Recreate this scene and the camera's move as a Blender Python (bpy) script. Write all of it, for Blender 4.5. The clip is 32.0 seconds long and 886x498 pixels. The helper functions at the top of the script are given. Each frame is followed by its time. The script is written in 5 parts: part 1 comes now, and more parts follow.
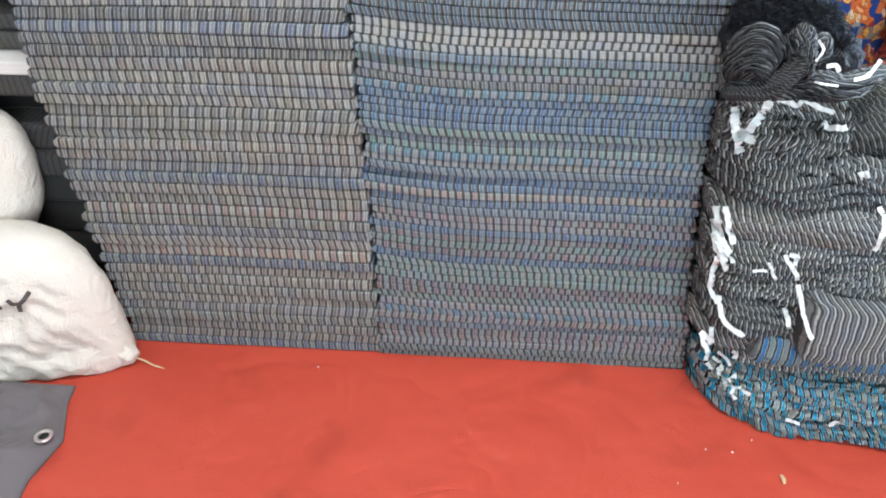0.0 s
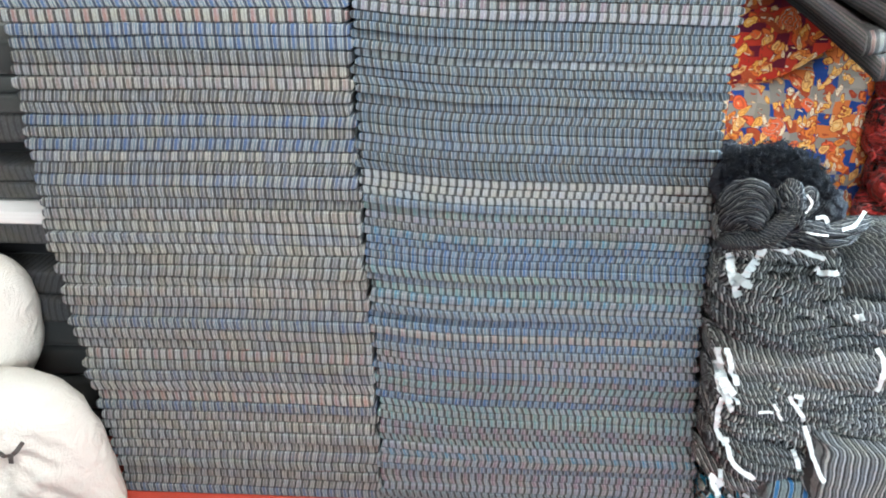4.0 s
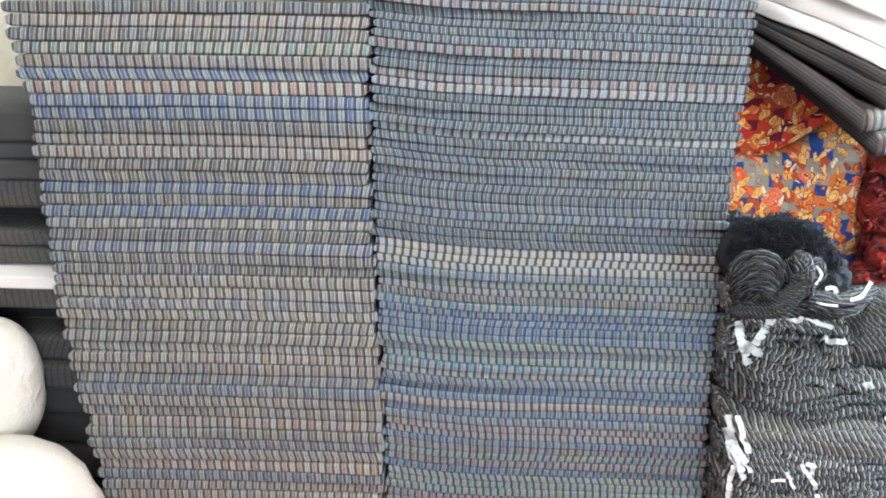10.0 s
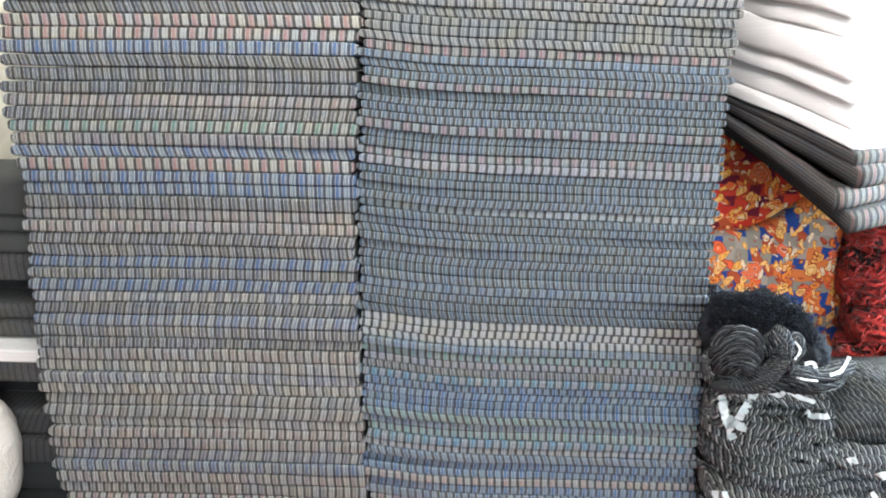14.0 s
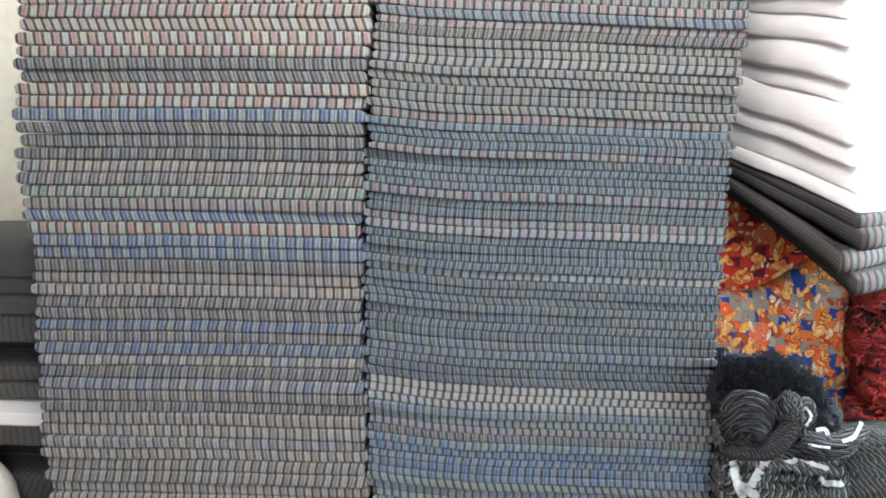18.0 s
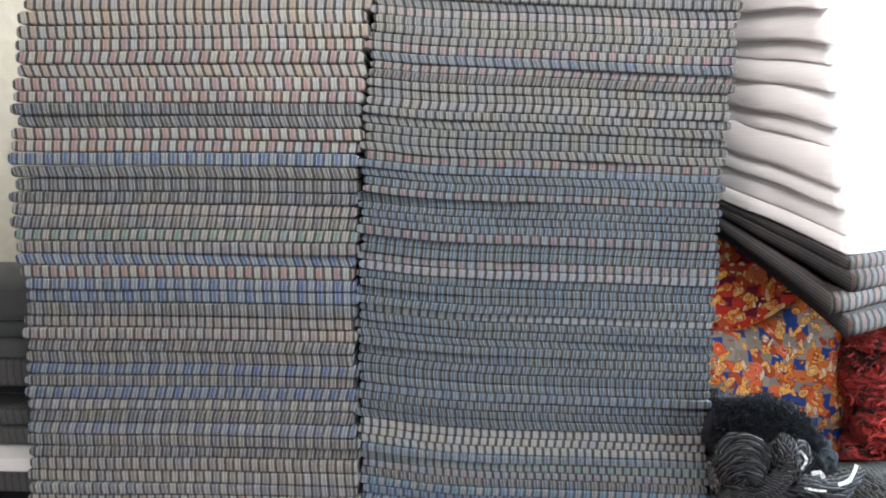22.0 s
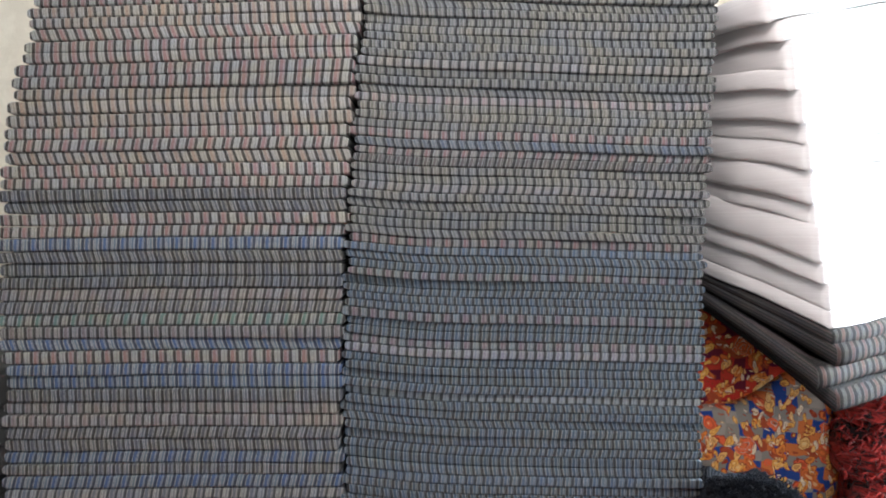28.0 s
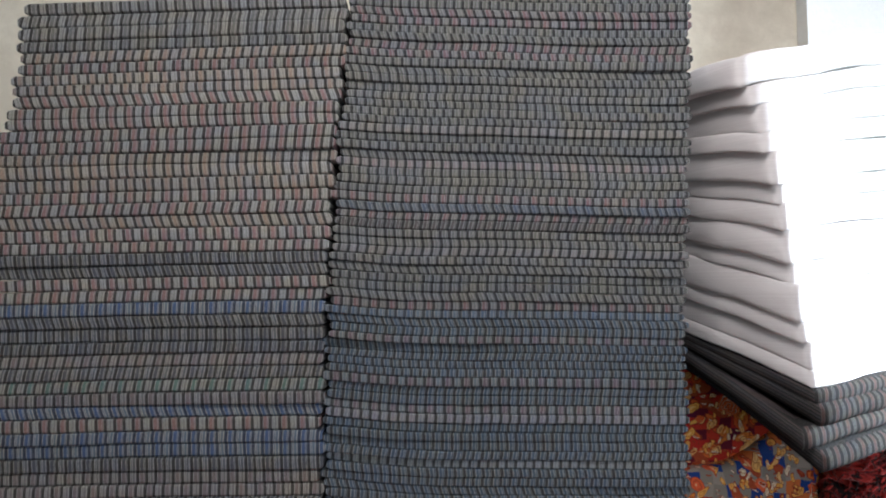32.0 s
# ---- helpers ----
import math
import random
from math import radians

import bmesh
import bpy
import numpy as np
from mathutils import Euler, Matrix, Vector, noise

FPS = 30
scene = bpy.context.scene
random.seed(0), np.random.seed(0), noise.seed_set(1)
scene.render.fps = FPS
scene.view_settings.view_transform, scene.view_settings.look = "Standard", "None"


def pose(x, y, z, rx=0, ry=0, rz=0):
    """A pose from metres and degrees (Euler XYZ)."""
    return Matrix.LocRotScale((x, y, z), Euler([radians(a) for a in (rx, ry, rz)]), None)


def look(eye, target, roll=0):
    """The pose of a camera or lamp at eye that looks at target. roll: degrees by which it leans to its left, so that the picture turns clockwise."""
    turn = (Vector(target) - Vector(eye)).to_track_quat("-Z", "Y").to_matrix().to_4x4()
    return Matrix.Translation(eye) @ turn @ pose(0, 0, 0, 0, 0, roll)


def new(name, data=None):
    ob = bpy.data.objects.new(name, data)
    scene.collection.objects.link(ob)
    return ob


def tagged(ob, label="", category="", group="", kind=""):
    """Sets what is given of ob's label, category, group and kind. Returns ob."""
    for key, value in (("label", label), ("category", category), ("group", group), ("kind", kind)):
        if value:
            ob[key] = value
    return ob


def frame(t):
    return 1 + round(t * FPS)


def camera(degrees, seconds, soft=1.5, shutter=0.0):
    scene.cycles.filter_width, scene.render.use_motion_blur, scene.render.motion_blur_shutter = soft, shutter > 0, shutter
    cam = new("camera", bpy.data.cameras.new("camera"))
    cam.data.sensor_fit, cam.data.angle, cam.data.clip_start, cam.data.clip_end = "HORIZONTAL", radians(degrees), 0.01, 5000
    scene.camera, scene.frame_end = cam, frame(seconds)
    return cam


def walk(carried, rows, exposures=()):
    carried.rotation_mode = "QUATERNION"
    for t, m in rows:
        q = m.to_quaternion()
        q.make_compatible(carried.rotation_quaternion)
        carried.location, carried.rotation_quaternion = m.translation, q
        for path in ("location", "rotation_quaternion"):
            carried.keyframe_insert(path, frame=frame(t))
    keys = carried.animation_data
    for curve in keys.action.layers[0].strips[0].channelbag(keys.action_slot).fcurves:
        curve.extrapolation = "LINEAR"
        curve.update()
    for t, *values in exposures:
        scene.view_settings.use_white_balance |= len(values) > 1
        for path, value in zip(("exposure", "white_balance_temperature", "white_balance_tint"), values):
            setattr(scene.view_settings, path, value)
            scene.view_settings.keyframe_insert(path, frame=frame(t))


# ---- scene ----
from mathutils.bvhtree import BVHTree

cam = camera(62.5, 32.0, 1.9)
PATH = [
    (0, (0.268, -1.249, 1.12), (0.116, 0.419, 0.026), -0.6),
    (0.5, (0.266, -1.243, 1.123), (0.133, 0.453, 0.073), -0.6),
    (1, (0.262, -1.244, 1.127), (0.091, 0.483, 0.133), -0.8),
    (1.5, (0.253, -1.258, 1.136), (0.073, 0.5, 0.201), -1.1),
    (2, (0.242, -1.264, 1.143), (0.044, 0.513, 0.247), -1.0),
    (2.5, (0.237, -1.256, 1.147), (0.099, 0.537, 0.272), -1.1),
    (3, (0.236, -1.25, 1.151), (0.133, 0.561, 0.309), -0.5),
    (3.5, (0.231, -1.255, 1.155), (0.119, 0.57, 0.344), -0.4),
    (5.5, (0.2, -1.256, 1.168), (0.131, 0.59, 0.401), -0.2),
    (6, (0.195, -1.253, 1.169), (0.15, 0.593, 0.401), -0.2),
    (6.5, (0.193, -1.258, 1.17), (0.147, 0.599, 0.43), -0.1),
    (7, (0.188, -1.262, 1.17), (0.139, 0.596, 0.43), 0.1),
    (7.5, (0.182, -1.266, 1.171), (0.122, 0.603, 0.46), -0.2),
    (8, (0.177, -1.268, 1.174), (0.099, 0.613, 0.5), -0.1),
    (8.5, (0.173, -1.27, 1.176), (0.1, 0.613, 0.507), 0.3),
    (9, (0.169, -1.269, 1.177), (0.106, 0.616, 0.511), 0.3),
    (9.5, (0.167, -1.269, 1.178), (0.108, 0.622, 0.529), 0.5),
    (10, (0.166, -1.269, 1.181), (0.102, 0.625, 0.541), 0.4),
    (10.5, (0.166, -1.27, 1.184), (0.104, 0.629, 0.561), 0.3),
    (11, (0.17, -1.266, 1.186), (0.103, 0.642, 0.591), 0.2),
    (11.5, (0.17, -1.277, 1.189), (0.106, 0.639, 0.618), 0.4),
    (12, (0.171, -1.278, 1.191), (0.1, 0.641, 0.63), 0.4),
    (12.5, (0.173, -1.274, 1.193), (0.119, 0.649, 0.648), 0.5),
    (13, (0.173, -1.279, 1.196), (0.119, 0.654, 0.686), 0.7),
    (13.5, (0.174, -1.283, 1.199), (0.131, 0.658, 0.715), 0.9),
    (14, (0.174, -1.281, 1.2), (0.136, 0.663, 0.734), 0.7),
    (14.5, (0.176, -1.281, 1.201), (0.139, 0.669, 0.756), 0.6),
    (16.5, (0.174, -1.287, 1.208), (0.121, 0.678, 0.839), 0.6),
    (17, (0.174, -1.286, 1.212), (0.116, 0.681, 0.857), 0.8),
    (17.5, (0.174, -1.283, 1.214), (0.13, 0.688, 0.879), 0.6),
    (18, (0.173, -1.282, 1.218), (0.118, 0.691, 0.895), 0.5),
    (18.5, (0.175, -1.285, 1.219), (0.124, 0.69, 0.91), 0.4),
    (19, (0.173, -1.287, 1.223), (0.127, 0.691, 0.929), 0.4),
    (19.5, (0.171, -1.287, 1.226), (0.123, 0.692, 0.942), 0.6),
    (20, (0.171, -1.285, 1.228), (0.129, 0.694, 0.948), 0.5),
    (20.5, (0.171, -1.286, 1.23), (0.124, 0.696, 0.964), 0.5),
    (21, (0.171, -1.287, 1.231), (0.128, 0.697, 0.977), 0.3),
    (21.5, (0.171, -1.286, 1.232), (0.135, 0.7, 0.993), 0.3),
    (22, (0.172, -1.285, 1.234), (0.135, 0.701, 1.003), 0.4),
    (22.5, (0.174, -1.286, 1.235), (0.136, 0.701, 1.013), 0.2),
    (23, (0.175, -1.285, 1.237), (0.138, 0.704, 1.036), 0.1),
    (23.5, (0.175, -1.286, 1.239), (0.147, 0.705, 1.052), 0.1),
    (24, (0.174, -1.283, 1.242), (0.139, 0.709, 1.07), 0.3),
    (24.5, (0.172, -1.282, 1.244), (0.144, 0.712, 1.093), 0.1),
    (25, (0.173, -1.281, 1.246), (0.146, 0.714, 1.105), 0.1),
    (25.5, (0.173, -1.28, 1.249), (0.138, 0.716, 1.118), 0.1),
    (27.5, (0.18, -1.285, 1.264), (0.157, 0.713, 1.179), -0.1),
    (28, (0.183, -1.287, 1.266), (0.17, 0.712, 1.205), -0.4),
    (28.5, (0.184, -1.29, 1.268), (0.173, 0.71, 1.229), -0.5),
    (29, (0.186, -1.293, 1.271), (0.178, 0.707, 1.239), -0.4),
    (29.5, (0.187, -1.293, 1.273), (0.18, 0.707, 1.258), -0.6),
    (30, (0.189, -1.293, 1.275), (0.189, 0.707, 1.286), -0.3),
    (30.5, (0.191, -1.291, 1.277), (0.202, 0.708, 1.31), -0.4),
    (31, (0.191, -1.291, 1.279), (0.232, 0.708, 1.337), -0.5),
    (31.5, (0.191, -1.287, 1.281), (0.222, 0.712, 1.344), -0.5),
    (32, (0.191, -1.287, 1.282), (0.218, 0.711, 1.367), -0.9),
]
walk(cam, [(t, look(eye, target, roll)) for t, eye, target, roll in PATH],
     exposures=[(0.0, -0.04, 6050, 7), (0.5, 0.20, 6200, 6), (1.0, 0.30, 5900, 3), (2.0, 0.10, 6000, 4), (3.0, 0.02, 6000, 4), (6.0, 0.12, 6100, 5), (12.0, 0.04, 6200, 7), (16.0, -0.20, 6200, 8), (19.0, -0.43, 6200, 9),
                (25.0, -0.86, 6250, 12), (29.0, -1.30, 6250, 13), (32.0, -1.78, 6150, 13)])

# ---- light ----
world = bpy.data.worlds.new("sky")
scene.world = world
world.use_nodes = True
wn = world.node_tree.nodes
sky = wn.new("ShaderNodeTexSky")
sky.sky_type = "NISHITA"
sky.sun_disc = False
sky.sun_elevation = radians(42)
sky.sun_rotation = radians(323)
wn["Background"].inputs[1].default_value = 0.12
world.node_tree.links.new(sky.outputs[0], wn["Background"].inputs[0])

sun = new("sun", bpy.data.lights.new("sun", "SUN"))
sun.data.energy = 2.0
sun.data.angle = radians(0.5)
sun.data.color = (1.0, 0.95, 0.88)
sun.matrix_world = look((-6, 8, 9), (0, 0, 0))

# daylight in the wide opening of the east wall
opening = new("opening_light", bpy.data.lights.new("opening_light", "AREA"))
opening.data.shape = "RECTANGLE"
opening.data.size, opening.data.size_y = 0.5, 1.4
opening.data.energy = 190
opening.data.spread = radians(50)
opening.data.color = (0.84, 0.95, 1.0)
opening.matrix_world = look((2.5, 0.43, 1.80), (0.9, 0.30, 1.62))

# daylight in the doorway behind the camera
doorway = new("doorway_light", bpy.data.lights.new("doorway_light", "AREA"))
doorway.data.shape = "RECTANGLE"
doorway.data.size, doorway.data.size_y = 1.3, 1.9
doorway.data.energy = 116
doorway.data.color = (0.91, 0.94, 0.985)
doorway.matrix_world = look((1.65, -3.95, 1.25), (0.5, 0.0, 0.9))

# unseen ceiling batten over the stacks, added to brighten their upper rows
batten = new("added_batten_light", bpy.data.lights.new("added_batten_light", "AREA"))
batten.data.shape = "RECTANGLE"
batten.data.size, batten.data.size_y = 1.2, 0.10
batten.data.energy = 58
batten.data.color = (1.0, 0.915, 0.875)
batten.matrix_world = pose(0.42, -0.90, 2.44, 20, 0, 0)


# ---- helpers for meshes ----
def link_mesh(name, verts, faces, mat, parent=None, uvs=None, smooth=True, label=""):
    me = bpy.data.meshes.new(name)
    me.from_pydata([tuple(v) for v in verts], [], faces)
    me.update()
    if uvs is not None:
        layer = me.uv_layers.new(name="UVMap")
        loop_vert = np.zeros(len(me.loops), dtype=np.int32)
        me.loops.foreach_get("vertex_index", loop_vert)
        layer.data.foreach_set("uv", np.asarray(uvs, dtype=np.float32)[loop_vert].ravel())
    if smooth:
        me.polygons.foreach_set("use_smooth", [True] * len(me.polygons))
    me.materials.append(mat)
    ob = new(name, me)
    if parent is not None:
        ob.parent = parent
    if label:
        tagged(ob, label)
    return ob


def grid_faces(nu, nv, wrap_v=False):
    faces = []
    last = nv if wrap_v else nv - 1
    for i in range(nu - 1):
        for j in range(last):
            k = (j + 1) % nv
            faces.append((i * nv + j, i * nv + k, (i + 1) * nv + k, (i + 1) * nv + j))
    return faces


def box(name, lo, hi, mat, parent=None, bevel=0.0, label=""):
    bm = bmesh.new()
    bmesh.ops.create_cube(bm, size=1.0)
    for v in bm.verts:
        v.co = Vector([lo[k] + (v.co[k] + 0.5) * (hi[k] - lo[k]) for k in range(3)])
    if bevel:
        bmesh.ops.bevel(bm, geom=bm.edges[:], offset=bevel, segments=2, affect="EDGES")
    me = bpy.data.meshes.new(name)
    bm.to_mesh(me)
    bm.free()
    me.materials.append(mat)
    ob = new(name, me)
    if parent is not None:
        ob.parent = parent
    if label:
        tagged(ob, label)
    return ob


def nz(x, y, z=0.0):
    return noise.noise(Vector((x, y, z)))


def smooth_knots(knots, v):
    return float(np.interp(v, [k[0] for k in knots], [k[1] for k in knots]))


# ---- materials ----
class Nodes:
    """A material with short calls to add and join its nodes."""

    def __init__(self, name, rough=0.9, sheen=0.0, spec=0.3):
        self.mat = bpy.data.materials.new(name)
        self.mat.use_nodes = True
        self.tree = self.mat.node_tree
        self.bsdf = self.tree.nodes["Principled BSDF"]
        self.bsdf.inputs["Roughness"].default_value = rough
        self.bsdf.inputs["Specular IOR Level"].default_value = spec
        self.bsdf.inputs["Sheen Weight"].default_value = sheen

    def add(self, kind, **props):
        node = self.tree.nodes.new("ShaderNode" + kind)
        if "operation" in props:
            node.operation = props["operation"]
        if "data_type" in props:
            node.data_type, node.blend_type = props["data_type"], props["blend_type"]
        if "uv_map" in props:
            node.uv_map = props["uv_map"]
        if "distance" in props:
            node.distance = props["distance"]
        if "bands_direction" in props:
            node.bands_direction = props["bands_direction"]
        return node

    def put(self, value, socket):
        if hasattr(value, "is_linked"):
            self.tree.links.new(value, socket)
        else:
            socket.default_value = value

    def math(self, op, a, b=0.0, c=0.0):
        n = self.add("Math", operation=op)
        self.put(a, n.inputs[0])
        self.put(b, n.inputs[1])
        self.put(c, n.inputs[2])
        return n.outputs[0]

    def mix(self, fac, a, b, blend="MIX"):
        n = self.add("Mix", data_type="RGBA", blend_type=blend)
        self.put(fac, n.inputs[0])
        self.put(a if hasattr(a, "is_linked") else (*a, 1.0), n.inputs[6])
        self.put(b if hasattr(b, "is_linked") else (*b, 1.0), n.inputs[7])
        return n.outputs[2]

    def noise(self, vector, scale, detail=3.0, rough=0.55, distort=0.0):
        n = self.add("TexNoise")
        self.put(vector, n.inputs["Vector"])
        n.inputs["Scale"].default_value = scale
        n.inputs["Detail"].default_value = detail
        n.inputs["Roughness"].default_value = rough
        n.inputs["Distortion"].default_value = distort
        return n.outputs["Fac"]

    def ramp(self, fac, stops, constant=False):
        n = self.add("ValToRGB")
        if constant:
            n.color_ramp.interpolation = "CONSTANT"
        els = n.color_ramp.elements
        els[0].position, els[0].color = stops[0][0], (*stops[0][1], 1)
        els[1].position, els[1].color = stops[1][0], (*stops[1][1], 1)
        for pos, col in stops[2:]:
            e = els.new(pos)
            e.color = (*col, 1)
        self.put(fac, n.inputs[0])
        return n.outputs[0]

    def bump(self, height, strength, dist):
        n = self.add("Bump")
        n.inputs["Strength"].default_value = strength
        n.inputs["Distance"].default_value = dist
        self.put(height, n.inputs["Height"])
        self.tree.links.new(n.outputs[0], self.bsdf.inputs["Normal"])

    def color(self, c):
        self.put(c, self.bsdf.inputs["Base Color"])


def stretched(m, vector, sx, sy, sz):
    n = m.add("Mapping")
    m.put(vector, n.inputs[0])
    n.inputs["Scale"].default_value = (sx, sy, sz)
    return n.outputs[0]


def dim(c, k):
    return tuple(v * k for v in c)


def blend(c, d, k):
    return tuple((1 - k) * p + k * q for p, q in zip(c, d))


def stripe_stops(a, b, dark, line):
    """One repeat of the wide weave: a coloured block and a pale one, each with bright threads, between dark stripes."""
    return [
        (0.0, line), (0.025, dim(a, 0.85)), (0.09, a), (0.15, dim(a, 0.6)), (0.17, a), (0.23, dim(line, 0.9)), (0.255, dim(a, 0.8)), (0.30, dim(line, 0.75)), (0.325, dark),
        (0.40, blend(dark, b, 0.35)), (0.42, dark), (0.49, dim(line, 1.05)), (0.52, dim(b, 0.9)), (0.585, dim(line, 0.95)), (0.61, b), (0.68, blend(dark, b, 0.45)), (0.70, b),
        (0.76, dim(line, 1.05)), (0.79, dim(b, 0.85)), (0.83, dark), (0.895, blend(dark, a, 0.35)), (0.915, dark),
    ]


def fine_stops(a, b, dark, line):
    """One repeat of the narrow weave: two pale blocks with bright threads between dark stripes."""
    return [
        (0.0, dim(line, 0.9)), (0.03, a), (0.12, dim(a, 0.7)), (0.14, a), (0.21, line), (0.24, dim(a, 0.85)), (0.31, dim(line, 0.8)), (0.335, dark), (0.41, blend(dark, a, 0.3)), (0.43, dark),
        (0.50, line), (0.53, b), (0.60, dim(b, 0.7)), (0.62, b), (0.70, dim(line, 0.95)), (0.73, dim(b, 0.9)), (0.80, dim(line, 0.7)), (0.825, dark), (0.90, blend(dark, b, 0.3)), (0.92, dark),
    ]


def bold_stops(a, b, dark, line):
    """Plain bands: dark, pale with one bright thread, dark, pale."""
    return [(0.0, dark), (0.20, a), (0.31, line), (0.36, a), (0.46, dark), (0.70, b), (0.83, line), (0.87, b), (0.95, dark)]


def striped_cloth(name, a, b, dark, line, period, slant=0.5, uv=False, warp=0.0, stops=stripe_stops, swap=False, rumple=0.0, gloss=0.12, aligned=False, tone_range=(0.74, 1.16)):
    m = Nodes(name, rough=0.92, sheen=0.15 * gloss, spec=gloss)
    if uv:
        vec = m.add("UVMap", uv_map="UVMap").outputs[0]
    else:
        vec = m.add("TexCoord").outputs["Object"]
    sep = m.add("SeparateXYZ")
    m.put(vec, sep.inputs[0])
    along = sep.outputs[1] if swap else sep.outputs[0]
    info = m.add("ObjectInfo").outputs["Random"]
    across = (sep.outputs[0] if swap else sep.outputs[1]) if uv else sep.outputs[2]
    lean = m.math("MULTIPLY", m.math("POWER", m.math("SUBTRACT", m.math("MULTIPLY", info, 2.0), 1.0), 3.0), slant)
    wander = m.math("MULTIPLY", m.math("SUBTRACT", m.noise(vec, 14.0, 2.0), 0.5), (0.004 if swap or aligned else 0.012) + warp)
    u = m.math("ADD", m.math("MULTIPLY_ADD", across, lean, along), wander)
    u = m.math("DIVIDE", u, period)
    if not aligned:
        u = m.math("ADD", u, m.math("MULTIPLY", info, 37.7))
    u = m.math("FRACT", u)
    col = m.ramp(u, stops(a, b, dark, line), constant=True)
    # cloths of one kind differ a little in tone
    tone = m.math("FRACT", m.math("MULTIPLY", info, 91.3))
    col = m.mix(1.0, col, m.ramp(tone, [(0.0, dim((1.0, 1.01, 1.02), tone_range[0])), (1.0, dim((1.0, 0.99, 0.975), tone_range[1]))]), "MULTIPLY")
    # threads across the stripes and slow fading along the cloth
    weft = m.noise(stretched(m, vec, 260, 260, 1100) if not uv else stretched(m, vec, 260, 1100, 1), 1.0, 2.0)
    col = m.mix(0.75, col, m.ramp(weft, [(0.3, (0.45, 0.45, 0.45)), (0.7, (1.15, 1.15, 1.15))]), "MULTIPLY")
    cast = m.noise(vec, 21.0, 2.0)
    col = m.mix(0.7, col, m.ramp(cast, [(0.36, (1.07, 1.03, 0.90)), (0.64, (0.93, 0.98, 1.08))]), "MULTIPLY")
    grain = m.noise(vec, 900.0, 2.0)
    col = m.mix(0.6, col, m.ramp(grain, [(0.35, (0.5, 0.5, 0.5)), (0.65, (1.2, 1.2, 1.2))]), "MULTIPLY")
    fade = m.noise(vec, 5.0, 3.0)
    col = m.mix(0.3, col, m.ramp(fade, [(0.3, (0.72, 0.73, 0.75)), (0.7, (1.1, 1.09, 1.07))]), "MULTIPLY")
    m.color(col)
    warpn = m.noise(stretched(m, vec, 1500, 300, 300), 1.0, 1.0)
    relief = m.math("ADD", weft, warpn)
    if rumple:
        folds = m.noise(stretched(m, vec, 45, 110, 1), 1.0, 4.0, 0.6, 1.2)
        ridge = m.math("ABSOLUTE", m.math("SUBTRACT", folds, 0.5))
        relief = m.math("MULTIPLY_ADD", ridge, rumple, relief)
        m.bump(relief, 0.6, 0.003)
    else:
        m.bump(relief, 0.25, 0.0015)
    return m.mat


DARK_L, DARK_R = (0.060, 0.060, 0.058), (0.054, 0.057, 0.059)
LINE_L, LINE_R = (0.47, 0.48, 0.46), (0.385, 0.405, 0.405)
TINTS_L = {
    "K": ((0.222, 0.226, 0.219), (0.280, 0.293, 0.281)),
    "P": ((0.29, 0.235, 0.240), (0.265, 0.255, 0.250)),
    "R": ((0.43, 0.25, 0.25), (0.40, 0.42, 0.39)),
    "O": ((0.50, 0.38, 0.31), (0.44, 0.43, 0.39)),
    "B": ((0.065, 0.145, 0.330), (0.150, 0.210, 0.280)),
    "N": ((0.130, 0.160, 0.255), (0.215, 0.245, 0.285)),
    "G": ((0.14, 0.27, 0.245), (0.25, 0.26, 0.245)),
    "W": ((0.44, 0.43, 0.41), (0.42, 0.41, 0.40)),
    # S: the plain grey darkened; dimmer light at mid height put into the colour
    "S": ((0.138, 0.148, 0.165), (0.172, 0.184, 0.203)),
}
TINTS_R = {
    "K": ((0.195, 0.217, 0.211), (0.218, 0.241, 0.234)),
    "P": ((0.36, 0.31, 0.325), (0.32, 0.32, 0.335)),
    "R": ((0.29, 0.185, 0.205), (0.27, 0.295, 0.295)),
    "O": ((0.44, 0.31, 0.26), (0.38, 0.38, 0.33)),
    "B": ((0.074, 0.162, 0.31), (0.155, 0.231, 0.31)),
    "N": ((0.132, 0.187, 0.262), (0.205, 0.252, 0.298)),
    "G": ((0.20, 0.33, 0.30), (0.28, 0.33, 0.30)),
    "W": ((0.39, 0.385, 0.35), (0.39, 0.385, 0.355)),
    "L": ((0.38, 0.39, 0.385), (0.30, 0.31, 0.31)),
    "D": ((0.12, 0.115, 0.12), (0.13, 0.125, 0.13)),
    "T": ((0.095, 0.242, 0.348), (0.28, 0.283, 0.302)),
    # S: steel-blue weave, darkened further for the light falling off down the stack
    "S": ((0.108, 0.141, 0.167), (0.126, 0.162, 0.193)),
}
# Bluer dye of the lower cloths, with the cooler light there mixed in
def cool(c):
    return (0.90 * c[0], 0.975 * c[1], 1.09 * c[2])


def cloth_set(name, tints, dark, line, period, hue, faded, stops):
    """The weaves of one stack; a faded set lies nearer to its plain grey."""
    out = {}
    for key, (a, b) in tints.items():
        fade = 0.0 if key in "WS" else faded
        a, b = blend(a, tints["K"][0], fade), blend(b, tints["K"][1], fade)
        shade = blend(dark, dim(a, 0.45), 0.45) if key in "BNT" else dark
        out[key] = striped_cloth(f"{name}_{key}", dim(hue(a), 0.92), dim(hue(b), 0.92), shade, line, period, 0.0, True, stops=stops, aligned=True, tone_range=(0.98, 1.02) if key == "W" else (0.88, 1.08))
    return out


